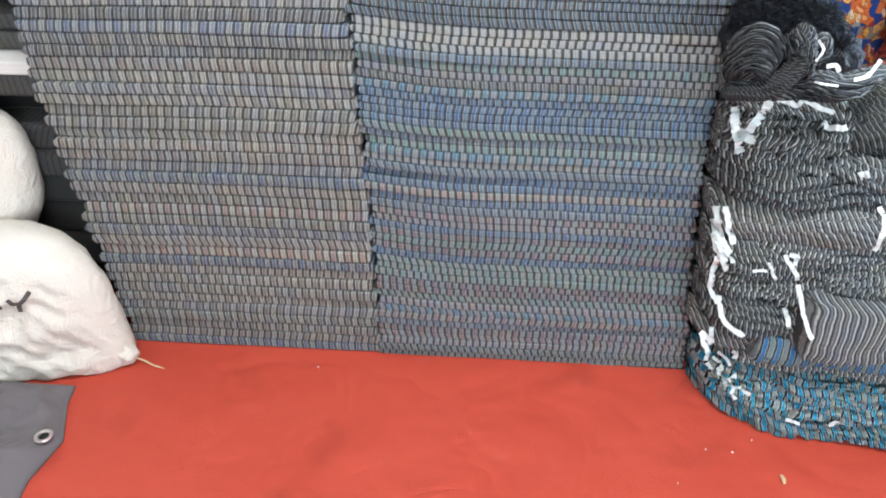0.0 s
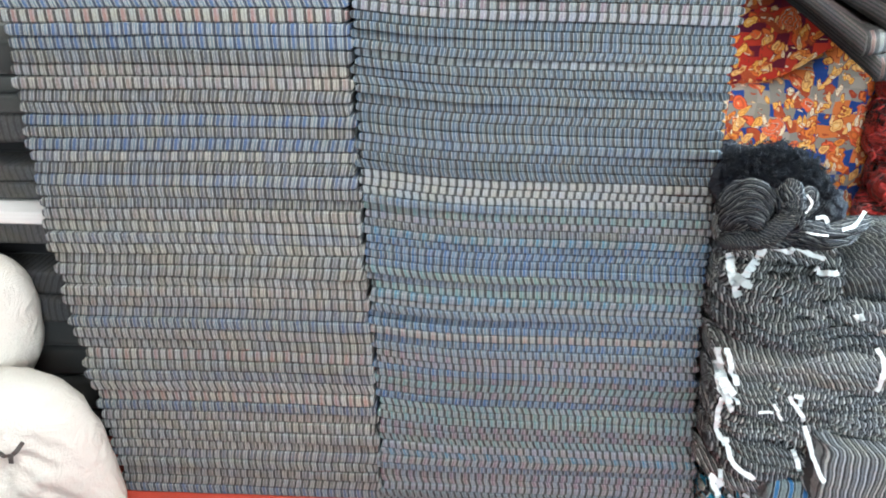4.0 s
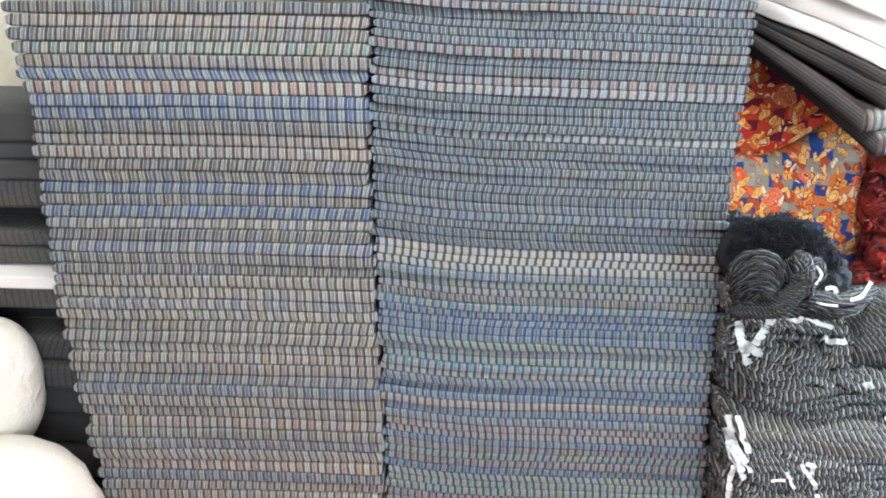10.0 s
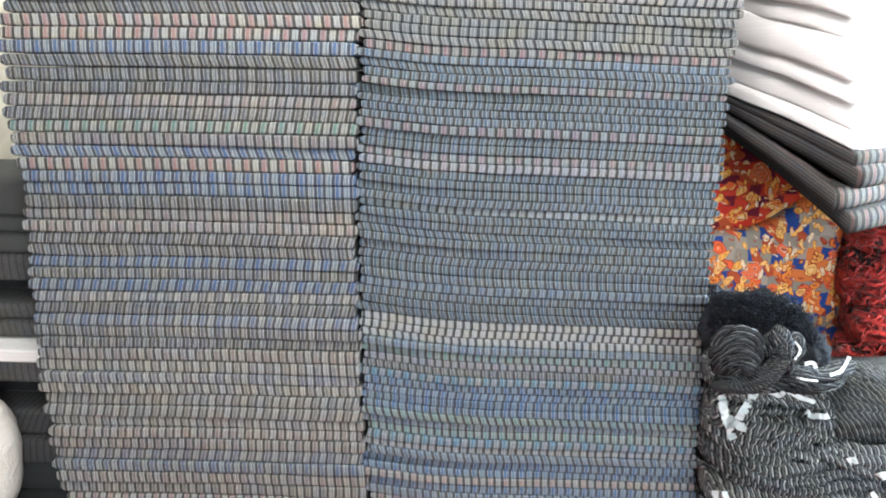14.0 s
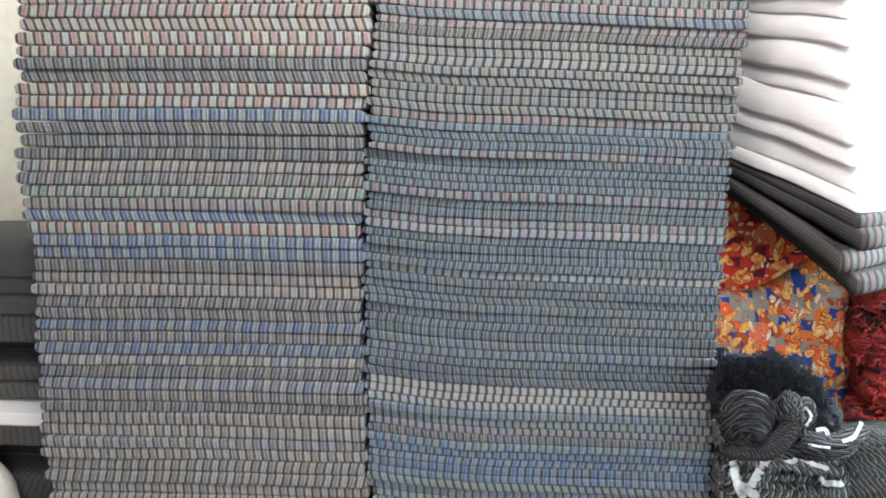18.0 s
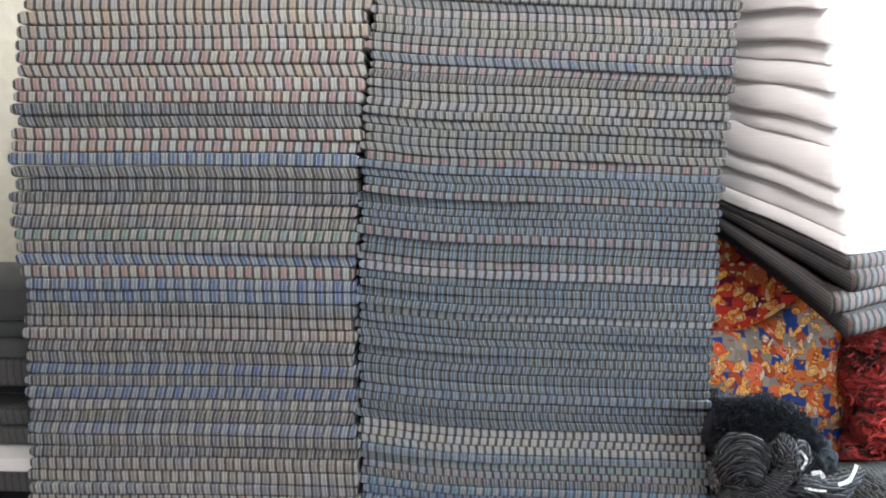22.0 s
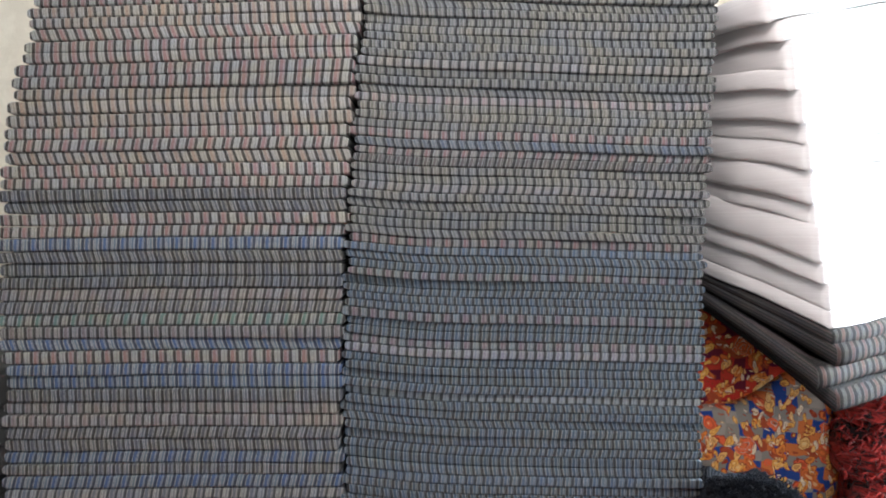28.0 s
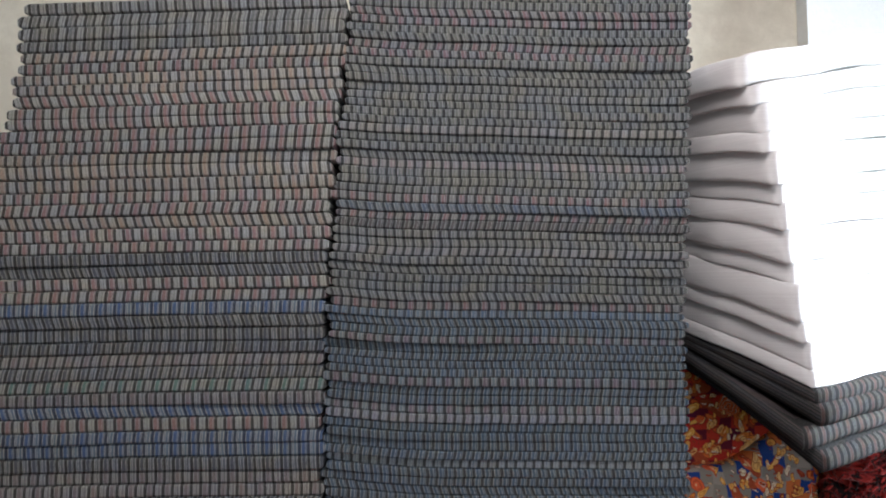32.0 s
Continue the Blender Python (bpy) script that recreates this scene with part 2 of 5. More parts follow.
CLOTH_L = cloth_set("cloth_left", TINTS_L, DARK_L, LINE_L, 0.032, lambda c: c, 0.30, stripe_stops)
CLOTH_L_FADED = cloth_set("cloth_left_faded", TINTS_L, DARK_L, LINE_L, 0.032, lambda c: c, 0.55, stripe_stops)
# upper set warmed, lower set cooled: partly dye, partly light put into the colour
CLOTH_R = cloth_set("cloth_right", TINTS_R, DARK_R, LINE_R, 0.032, lambda c: (1.07 * c[0], c[1], 0.99 * c[2]), 0.28, fine_stops)
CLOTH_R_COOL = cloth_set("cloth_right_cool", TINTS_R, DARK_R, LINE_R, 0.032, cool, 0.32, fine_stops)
TINT_WORDS = {"K": "grey", "P": "pinkish grey", "R": "red and grey", "O": "peach and grey", "B": "blue and grey",
              "N": "slate-blue", "G": "green-grey", "W": "pale cream", "L": "light grey", "D": "charcoal", "T": "turquoise and grey", "S": "shade-darkened steel-grey"}


def plain_cloth(name, col, col2, scale=40.0, rough=0.9):
    m = Nodes(name, rough=rough, sheen=0.1, spec=0.2)
    vec = m.add("TexCoord").outputs["Object"]
    big = m.noise(vec, 4.0, 4.0)
    fine = m.noise(vec, scale * 20, 2.0)
    c = m.mix(big, col, col2)
    c = m.mix(0.25, c, m.ramp(fine, [(0.3, (0.6, 0.6, 0.6)), (0.7, (1, 1, 1))]), "MULTIPLY")
    m.color(c)
    m.bump(m.math("ADD", m.math("MULTIPLY", m.noise(vec, scale, 3.0), 2.0), fine), 0.3, 0.002)
    return m.mat


def red_floor():
    m = Nodes("red_floor", rough=0.5, spec=0.25)
    vec = m.add("TexCoord").outputs["Object"]
    big = m.noise(vec, 2.2, 5.0, 0.6)
    mid = m.noise(vec, 14.0, 4.0, 0.6, 0.6)
    c = m.mix(big, (0.44, 0.054, 0.029), (0.51, 0.074, 0.047))
    stain = m.ramp(m.noise(vec, 5.0, 3.0), [(0.28, (0.62, 0.6, 0.6)), (0.42, (1, 1, 1))])
    c = m.mix(0.6, c, stain, "MULTIPLY")
    dust = m.ramp(mid, [(0.6, (0, 0, 0)), (0.85, (0.10, 0.10, 0.10))])
    c = m.mix(dust, c, (0.55, 0.30, 0.26))
    m.color(c)
    m.put(m.math("MULTIPLY_ADD", mid, 0.25, 0.40), m.bsdf.inputs["Roughness"])
    creases = m.math("ABSOLUTE", m.math("SUBTRACT", m.noise(vec, 3.2, 2.0, 0.5, 0.8), 0.5))
    m.bump(m.math("ADD", m.math("MULTIPLY", creases, 14.0), m.math("ADD", m.math("MULTIPLY", m.noise(vec, 7.0, 2.0), 5.0), m.noise(vec, 400.0, 2.0))), 0.45, 0.006)
    return m.mat


def plaster(name, a, b, blotch):
    m = Nodes(name, rough=0.9, spec=0.2)
    vec = m.add("TexCoord").outputs["Object"]
    c = m.mix(m.noise(vec, 2.5, 5.0, 0.65), a, b)
    spots = m.ramp(m.noise(vec, 11.0, 6.0, 0.7, 0.4), [(0.42, (1, 1, 1)), (0.66, (0, 0, 0))])
    c = m.mix(m.math("MULTIPLY", spots, 0.35), c, blotch)
    m.color(c)
    m.bump(m.noise(vec, 45.0, 6.0, 0.7), 0.35, 0.004)
    return m.mat


def sack_weave():
    m = Nodes("white_sack", rough=0.55, spec=0.35)
    vec = m.add("TexCoord").outputs["Object"]
    c = m.mix(m.noise(vec, 3.0, 4.0), (0.69, 0.668, 0.615), (0.62, 0.592, 0.53))
    dirt = m.ramp(m.noise(vec, 9.0, 5.0, 0.7), [(0.55, (0, 0, 0)), (0.85, (0.5, 0.5, 0.5))])
    c = m.mix(dirt, c, (0.50, 0.44, 0.34))
    m.color(c)
    w1 = m.noise(stretched(m, vec, 700, 60, 60), 1.0, 1.0)
    w2 = m.noise(stretched(m, vec, 60, 60, 700), 1.0, 1.0)
    m.bump(m.math("ADD", m.math("ADD", w1, w2), m.math("MULTIPLY", m.math("ABSOLUTE", m.math("SUBTRACT", m.noise(vec, 13.0, 5.0, 0.6, 1.0), 0.5)), 12.0)), 0.4, 0.005)
    return m.mat


def warped_little(m, vec):
    """The same places, a few millimetres astray."""
    n = m.add("TexNoise")
    n.inputs["Scale"].default_value = 16.0
    m.put(vec, n.inputs["Vector"])
    off = m.add("VectorMath", operation="MULTIPLY_ADD")
    m.put(n.outputs["Color"], off.inputs[0])
    off.inputs[1].default_value = (0.02, 0.02, 0)
    m.put(vec, off.inputs[2])
    return off.outputs[0]


def flower_print(name, grounds, gold, accent, fill):
    """A bold printed cotton: blocks of ground colour under gold scrolls, red roses and pale outlines."""
    m = Nodes(name, rough=0.8, sheen=0.1, spec=0.2)
    uv = m.add("UVMap", uv_map="UVMap").outputs[0]
    bend = m.add("TexNoise")
    bend.inputs["Scale"].default_value = 34.0
    m.put(uv, bend.inputs["Vector"])
    off = m.add("VectorMath", operation="MULTIPLY_ADD")
    m.put(bend.outputs["Color"], off.inputs[0])
    off.inputs[1].default_value = (0.026, 0.026, 0)
    m.put(uv, off.inputs[2])
    warped = off.outputs[0]
    cells = m.add("VectorMath", operation="FLOOR")
    m.put(stretched(m, warped_little(m, uv), 38.0, 38.0, 0.0), cells.inputs[0])
    sq = m.add("TexWhiteNoise")
    m.put(cells.outputs[0], sq.inputs["Vector"])
    pick = m.add("SeparateXYZ")
    m.put(sq.outputs["Color"], pick.inputs[0])
    n = len(grounds)
    col = m.ramp(pick.outputs[0], [(k / n, g) for k, g in enumerate(grounds)], constant=True)

    def leaves(col, turn, scale, thin, size, shades, share):
        """One layer of pointed leaves with a dark rim and a pale heart."""
        mp = m.add("Mapping")
        m.put(warped, mp.inputs[0])
        mp.inputs["Rotation"].default_value = (0, 0, turn)
        leaf_space = stretched(m, mp.outputs[0], 1.0, thin, 1.0)
        cell = m.add("TexVoronoi", distance="EUCLIDEAN")
        cell.inputs["Scale"].default_value = scale
        m.put(leaf_space, cell.inputs["Vector"])
        d = cell.outputs["Distance"]
        tone = m.add("SeparateXYZ")
        m.put(cell.outputs["Color"], tone.inputs[0])
        on = m.math("LESS_THAN", tone.outputs[0], share)
        k = len(shades)
        shade = m.ramp(tone.outputs[1], [(i / k, c) for i, c in enumerate(shades)], constant=True)
        body = m.math("MULTIPLY", on, m.math("LESS_THAN", d, size))
        col = m.mix(m.math("MULTIPLY", on, m.math("LESS_THAN", d, size + 0.05)), col, (0.36, 0.05, 0.02))
        col = m.mix(body, col, shade)
        stroke = m.math("MULTIPLY", on, m.math("MULTIPLY", m.math("LESS_THAN", d, size * 0.72), m.math("GREATER_THAN", d, size * 0.55)))
        col = m.mix(m.math("MULTIPLY", stroke, 0.55), col, (0.42, 0.07, 0.02))
        vein = m.math("MULTIPLY", on, m.math("LESS_THAN", d, size * 0.35))
        return m.mix(m.math("MULTIPLY", vein, 0.6), col, (0.95, 0.72, 0.36))

    def roses(col, scale, share, petal):
        """Round blooms drawn in rings of red and pale pink."""
        cell = m.add("TexVoronoi", distance="EUCLIDEAN")
        cell.inputs["Scale"].default_value = scale
        m.put(warped, cell.inputs["Vector"])
        d = cell.outputs["Distance"]
        tone = m.add("SeparateXYZ")
        m.put(cell.outputs["Color"], tone.inputs[0])
        on = m.math("MULTIPLY", m.math("LESS_THAN", tone.outputs[0], share), m.math("LESS_THAN", d, 0.42))
        turns = m.math("FRACT", m.math("ADD", m.math("MULTIPLY", d, 8.0), m.math("MULTIPLY", m.noise(uv, 60.0, 1.0), 1.6)))
        rings = m.ramp(turns, [(0.0, petal), (0.34, dim(petal, 0.35)), (0.48, (0.80, 0.52, 0.38)), (0.62, petal), (0.86, (0.72, 0.20, 0.08))], constant=True)
        return m.mix(on, col, rings)

    red_brown = (0.50, 0.09, 0.03)
    col = leaves(col, 0.7, 25.0, 1.8, 0.48, [accent, (0.84, 0.20, 0.04), red_brown], 0.72 * fill)
    col = leaves(col, -0.8, 27.0, 2.0, 0.42, [gold, (0.98, 0.56, 0.18), (0.88, 0.28, 0.05)], 0.70 * fill)
    col = roses(col, 17.0, 0.26, accent)
    col = leaves(col, 1.5, 33.0, 2.4, 0.34, [(1.0, 0.62, 0.24), gold, (0.95, 0.82, 0.58)], 0.55 * fill)
    col = leaves(col, 0.2, 44.0, 3.0, 0.24, [(1.0, 0.78, 0.42), (0.98, 0.86, 0.66), red_brown], 0.40 * fill)
    col = m.mix(0.4, col, m.ramp(m.noise(uv, 900.0, 2.0), [(0.3, (0.6, 0.6, 0.6)), (0.7, (1, 1, 1))]), "MULTIPLY")
    m.color(col)
    m.bump(m.noise(uv, 700.0, 2.0), 0.2, 0.001)
    return m.mat


def layered_cotton():
    """White cotton folded many times over: faint lines of the folds, with crease shade painted in, run along its edge.
    """
    m = Nodes("white_cotton", rough=0.9, sheen=0.1, spec=0.2)
    vec = m.add("TexCoord").outputs["Object"]
    folds = m.noise(stretched(m, vec, 2.5, 2.5, 330), 1.0, 3.0, 0.6, 0.3)
    c = m.mix(m.noise(vec, 4.0, 4.0), (0.74, 0.715, 0.695), (0.69, 0.665, 0.645))
    # grooves between the folds darkened: their shade is in the colour
    c = m.mix(0.5, c, m.ramp(folds, [(0.32, (0.80, 0.79, 0.78)), (0.60, (1.0, 1.0, 1.0))]), "MULTIPLY")
    m.color(c)
    m.bump(m.math("MULTIPLY_ADD", folds, 1.6, m.noise(vec, 1200.0, 2.0)), 0.35, 0.002)
    return m.mat


def red_black_cloth():
    m = Nodes("red_black_cloth", rough=0.95, sheen=0.3, spec=0.15)
    uv = m.add("UVMap", uv_map="UVMap").outputs[0]
    a = m.noise(stretched(m, uv, 48, 150, 1), 1.0, 6.0, 0.8, 0.3)
    patch = m.noise(uv, 13.0, 3.0)
    a = m.math("ADD", a, m.math("MULTIPLY", m.math("SUBTRACT", patch, 0.5), 0.55))
    c = m.ramp(a, [(0.36, (0.022, 0.014, 0.015)), (0.44, (0.055, 0.016, 0.017)), (0.50, (0.45, 0.032, 0.030)), (0.60, (0.85, 0.090, 0.075)), (0.78, (0.30, 0.026, 0.026))])
    m.color(c)
    m.bump(m.noise(uv, 220.0, 4.0), 0.8, 0.004)
    return m.mat


FLOOR = red_floor()
WALL = plaster("cream_plaster", (0.70, 0.63, 0.50), (0.78, 0.72, 0.60), (0.50, 0.43, 0.33))
PAINT = plaster("grey_white_paint", (0.68, 0.68, 0.65), (0.74, 0.74, 0.71), (0.60, 0.58, 0.54))
CEIL = plaster("ceiling_paint", (0.72, 0.72, 0.70), (0.78, 0.78, 0.76), (0.66, 0.65, 0.62))
SACK = sack_weave()
INK = plain_cloth("sack_ink", (0.05, 0.045, 0.045), (0.12, 0.11, 0.10))
WHITE_CLOTH = layered_cotton()
CHARCOAL = plain_cloth("charcoal_cloth", (0.045, 0.047, 0.045), (0.07, 0.072, 0.07))
GREY_CLOTH = plain_cloth("grey_cloth", (0.125, 0.115, 0.122), (0.165, 0.152, 0.162))
# near-black that paints the shade in the pile's gaps and inside the eyelet
GAP_BLACK = plain_cloth("gap_black", (0.012, 0.012, 0.013), (0.022, 0.022, 0.022))
SELVEDGE = plain_cloth("white_selvedge", (0.74, 0.80, 0.81), (0.64, 0.70, 0.72), 80.0)
STRAW = plain_cloth("straw", (0.55, 0.45, 0.27), (0.60, 0.50, 0.32))
METAL = Nodes("eyelet_metal", rough=0.35).mat
METAL.node_tree.nodes["Principled BSDF"].inputs["Metallic"].default_value = 0.9
METAL.node_tree.nodes["Principled BSDF"].inputs["Base Color"].default_value = (0.58, 0.52, 0.52, 1)
PRINT_RED = flower_print("red_flower_print", [(0.17, 0.012, 0.030), (0.62, 0.035, 0.022), (0.66, 0.05, 0.024), (0.13, 0.010, 0.038), (0.60, 0.04, 0.022)],
                         (1.0, 0.52, 0.10), (0.85, 0.14, 0.03), 1.05)
PRINT_BLUE = flower_print("grey_blue_flower_print", [(0.30, 0.265, 0.225), (0.02, 0.06, 0.26), (0.40, 0.34, 0.29), (0.31, 0.27, 0.22), (0.75, 0.20, 0.05), (0.40, 0.34, 0.28), (0.025, 0.07, 0.28)],
                          (1.0, 0.52, 0.11), (0.90, 0.15, 0.05), 1.0)
RED_BLACK = red_black_cloth()
def broad_stops(a, b, dark, line):
    """Broad coloured and pale bands, each edged with a light thread, between thin dark lines."""
    return [(0.0, dark), (0.09, line), (0.13, a), (0.40, line), (0.44, dark), (0.55, dim(line, 0.8)), (0.59, b), (0.70, dim(b, 0.65)), (0.74, b), (0.90, line), (0.94, dark)]


def heap_stops(a, b, dark, line):
    """Charcoal bands, each with one thin pale line, between black ones."""
    return [(0.0, dark), (0.22, a), (0.50, dark), (0.60, b), (0.72, line), (0.92, dark)]


CRUMPLE = {
    "black": striped_cloth("crumpled_black", (0.150, 0.166, 0.176), (0.178, 0.196, 0.206), (0.042, 0.047, 0.052), (0.500, 0.540, 0.550), 0.0092, 0.2, True, 0.003, heap_stops, False, 10.0),
    "grey": striped_cloth("crumpled_grey", (0.222, 0.238, 0.240), (0.262, 0.280, 0.282), (0.056, 0.062, 0.066), (0.600, 0.640, 0.640), 0.0102, 0.2, True, 0.002, heap_stops, False, 8.0),
    "pale": striped_cloth("crumpled_pale", (0.230, 0.255, 0.268), (0.205, 0.230, 0.243), (0.066, 0.076, 0.084), (0.560, 0.610, 0.630), 0.0130, 0.1, True, 0.0, heap_stops, False, 3.0),
    "blue": striped_cloth("crumpled_blue", (0.055, 0.20, 0.44), (0.22, 0.29, 0.30), (0.040, 0.056, 0.066), (0.36, 0.45, 0.47), 0.024, 0.2, True, 0.0, broad_stops, False, 6.0),
    "coal": striped_cloth("crumpled_coal", (0.058, 0.064, 0.068), (0.070, 0.077, 0.080), (0.026, 0.029, 0.031), (0.200, 0.212, 0.212), 0.0085, 0.2, True, 0.002, heap_stops, False, 6.0),
    "teal": striped_cloth("crumpled_teal", (0.045, 0.34, 0.56), (0.34, 0.40, 0.39), (0.030, 0.040, 0.048), (0.56, 0.63, 0.65), 0.021, 0.3, True, 0.006, broad_stops, False, 12.0),
    "navy": striped_cloth("crumpled_navy", (0.058, 0.062, 0.070), (0.068, 0.073, 0.080), (0.016, 0.018, 0.023), (0.165, 0.172, 0.176), 0.0056, 0.2, True, 0.002, heap_stops, False, 6.0, gloss=0.04),
    "ink": striped_cloth("crumpled_ink_blue", (0.062, 0.070, 0.088), (0.048, 0.055, 0.072), (0.022, 0.025, 0.033), (0.150, 0.160, 0.180), 0.008, 0.2, True, 0.010, bold_stops, False, 26.0, gloss=0.03),
}
def slab_stops(a, b, dark, line):
    """Pale threaded blocks, every other one pink, between broad dark stripes."""
    return [(0.0, dark), (0.10, line), (0.13, b), (0.20, line), (0.23, b), (0.32, line), (0.35, dark), (0.50, dark), (0.60, line), (0.63, a), (0.72, dim(a, 0.7)), (0.75, a), (0.84, line), (0.87, dark)]


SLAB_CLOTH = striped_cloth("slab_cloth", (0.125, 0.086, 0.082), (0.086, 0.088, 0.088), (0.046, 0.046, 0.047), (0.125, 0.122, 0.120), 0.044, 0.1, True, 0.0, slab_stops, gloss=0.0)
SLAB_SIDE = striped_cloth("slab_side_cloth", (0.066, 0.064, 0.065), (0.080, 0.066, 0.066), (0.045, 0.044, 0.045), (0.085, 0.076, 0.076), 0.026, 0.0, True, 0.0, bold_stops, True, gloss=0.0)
PILE_CLOTH = striped_cloth("dark_grey_pile_cloth", (0.130, 0.125, 0.122), (0.117, 0.113, 0.110), (0.085, 0.081, 0.079), (0.150, 0.146, 0.142), 0.030)

# ---- room ----
floor_ob = box("floor", (-2.2, -1.15, -0.02), (1.75, 0.85, 0.0), FLOOR)
# unseen pale floor, added so that less red light bounces onto the cloth
tagged(box("floor_screed", (-4.1, -4.1, -0.10), (2.70, 0.90, -0.024), PAINT), "unseen pale grey screed added to lessen red bounce light", "floor", kind="structure")
tagged(floor_ob, "smooth red floor covering with faint scuffs", "floor", kind="structure")
tagged(box("wall_north", (-4.0, 0.80, 0.0), (1.262, 0.95, 3.0), WALL), "worn cream plaster wall behind the cloth", "wall", kind="structure")
tagged(box("wall_pier", (1.262, 0.74, 0.0), (2.75, 0.95, 3.0), PAINT), "grey-white painted pier beside the plaster", "wall", kind="structure")
tagged(box("wall_west", (-4.15, -4.0, 0.0), (-4.0, 0.95, 3.0), PAINT), "plain pale painted wall", "wall", kind="structure")
wall_s = tagged(new("wall_south"), "pale painted wall with a wide open doorway", "wall", kind="structure")
box("wall_section", (-4.15, -4.15, 0.0), (0.90, -4.0, 3.0), PAINT, wall_s)
box("wall_section", (2.40, -4.15, 0.0), (2.75, -4.0, 3.0), PAINT, wall_s)
box("lintel", (0.90, -4.15, 2.30), (2.40, -4.0, 3.0), PAINT, wall_s)
wall_e = tagged(new("wall_east"), "pale painted wall with a wide open shop front", "wall", kind="structure")
box("wall_section", (2.60, 0.70, 0.0), (2.75, 0.74, 3.0), PAINT, wall_e)
box("wall_section", (2.60, -4.0, 0.0), (2.75, -0.20, 3.0), PAINT, wall_e)
box("lintel", (2.60, -0.20, 2.60), (2.75, 0.70, 3.0), PAINT, wall_e)
tagged(box("ceiling", (-4.15, -4.15, 3.0), (2.75, 0.95, 3.12), CEIL), "plain white painted ceiling", "ceiling", kind="structure")
tagged(box("ground", (-60, -60, -0.16), (60, 60, -0.11), PAINT), "pale ground outside", "ground", kind="structure")

TUBE_GLOW = Nodes("tube_glow").mat
TUBE_GLOW.node_tree.nodes["Principled BSDF"].inputs["Emission Color"].default_value = (1.0, 0.93, 0.84, 1)
TUBE_GLOW.node_tree.nodes["Principled BSDF"].inputs["Emission Strength"].default_value = 3.0
# fixture made up to house the added overhead light
lamp = tagged(new("added_ceiling_light"), "unseen white fluorescent batten added under the ceiling", "ceiling light")
lamp.location = (0.42, -0.90, 2.52)
box("housing", (-0.62, -0.04, 0.0), (0.62, 0.04, 0.05), CEIL, lamp, 0.006)
tv, tf, tu = [], [], None
for i in range(2):
    for j in range(12):
        a = 2 * math.pi * j / 12
        tv.append((-0.59 + 1.18 * i, 0.014 * math.cos(a), -0.022 + 0.014 * math.sin(a)))
tf = [(j, (j + 1) % 12, 12 + (j + 1) % 12, 12 + j) for j in range(12)] + [tuple(range(12))[::-1], tuple(range(12, 24))]
link_mesh("tube", tv, tf, TUBE_GLOW, lamp)
for x in (-0.4, 0.4):
    box("rod", (x - 0.006, -0.006, 0.05), (x + 0.006, 0.006, 0.48), METAL, lamp)

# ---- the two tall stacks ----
# S rows lie at mid height and carry the painted dimming
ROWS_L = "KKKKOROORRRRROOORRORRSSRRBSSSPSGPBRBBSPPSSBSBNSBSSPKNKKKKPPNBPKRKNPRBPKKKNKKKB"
ROWS_R = ("KKRRKKRRKKKKKKKKLKKKPKKKRNRDKKLKKKKKRNSSRSSSSRSSRPSSSSLSSSSSSSSNSSSWWW"
          "NGPDTBBBBGNGTLNBBOBNRPBRGRBGGGRRGPTRNRRPKKK")
TOP_L = [(0, 1.796), (1, 1.774), (3, 1.727), (7, 1.646), (11, 1.563), (16, 1.450), (20, 1.360), (25, 1.251), (32, 1.091), (37, 0.979), (40, 0.910), (47, 0.755), (53, 0.618), (60, 0.456), (66, 0.306), (78, 0.0)]
TOP_R = [(0, 1.799), (2, 1.766), (8, 1.674), (16, 1.552), (27, 1.383), (37, 1.225), (45, 1.108), (52, 0.996), (59, 0.889), (64, 0.803), (66, 0.769), (69, 0.719), (74, 0.641),
         (80, 0.546), (86, 0.449), (91, 0.361), (95, 0.297), (102, 0.176), (112, 0.0)]
LEFT_EDGE_L = [(0.0, -0.575), (0.2, -0.592), (0.6, -0.622), (1.0, -0.610), (1.15, -0.628), (1.45, -0.598), (1.6, -0.560), (1.8, -0.530)]
SEAM = [(0.0, 0.006), (0.4, 0.002), (0.8, -0.010), (1.15, -0.006), (1.45, 0.014), (1.65, 0.036), (1.8, 0.045)]
RIGHT_EDGE_R = [(0.0, 0.693), (0.2, 0.668), (0.4, 0.650), (0.8, 0.634), (1.2, 0.637), (1.45, 0.650), (1.8, 0.666)]


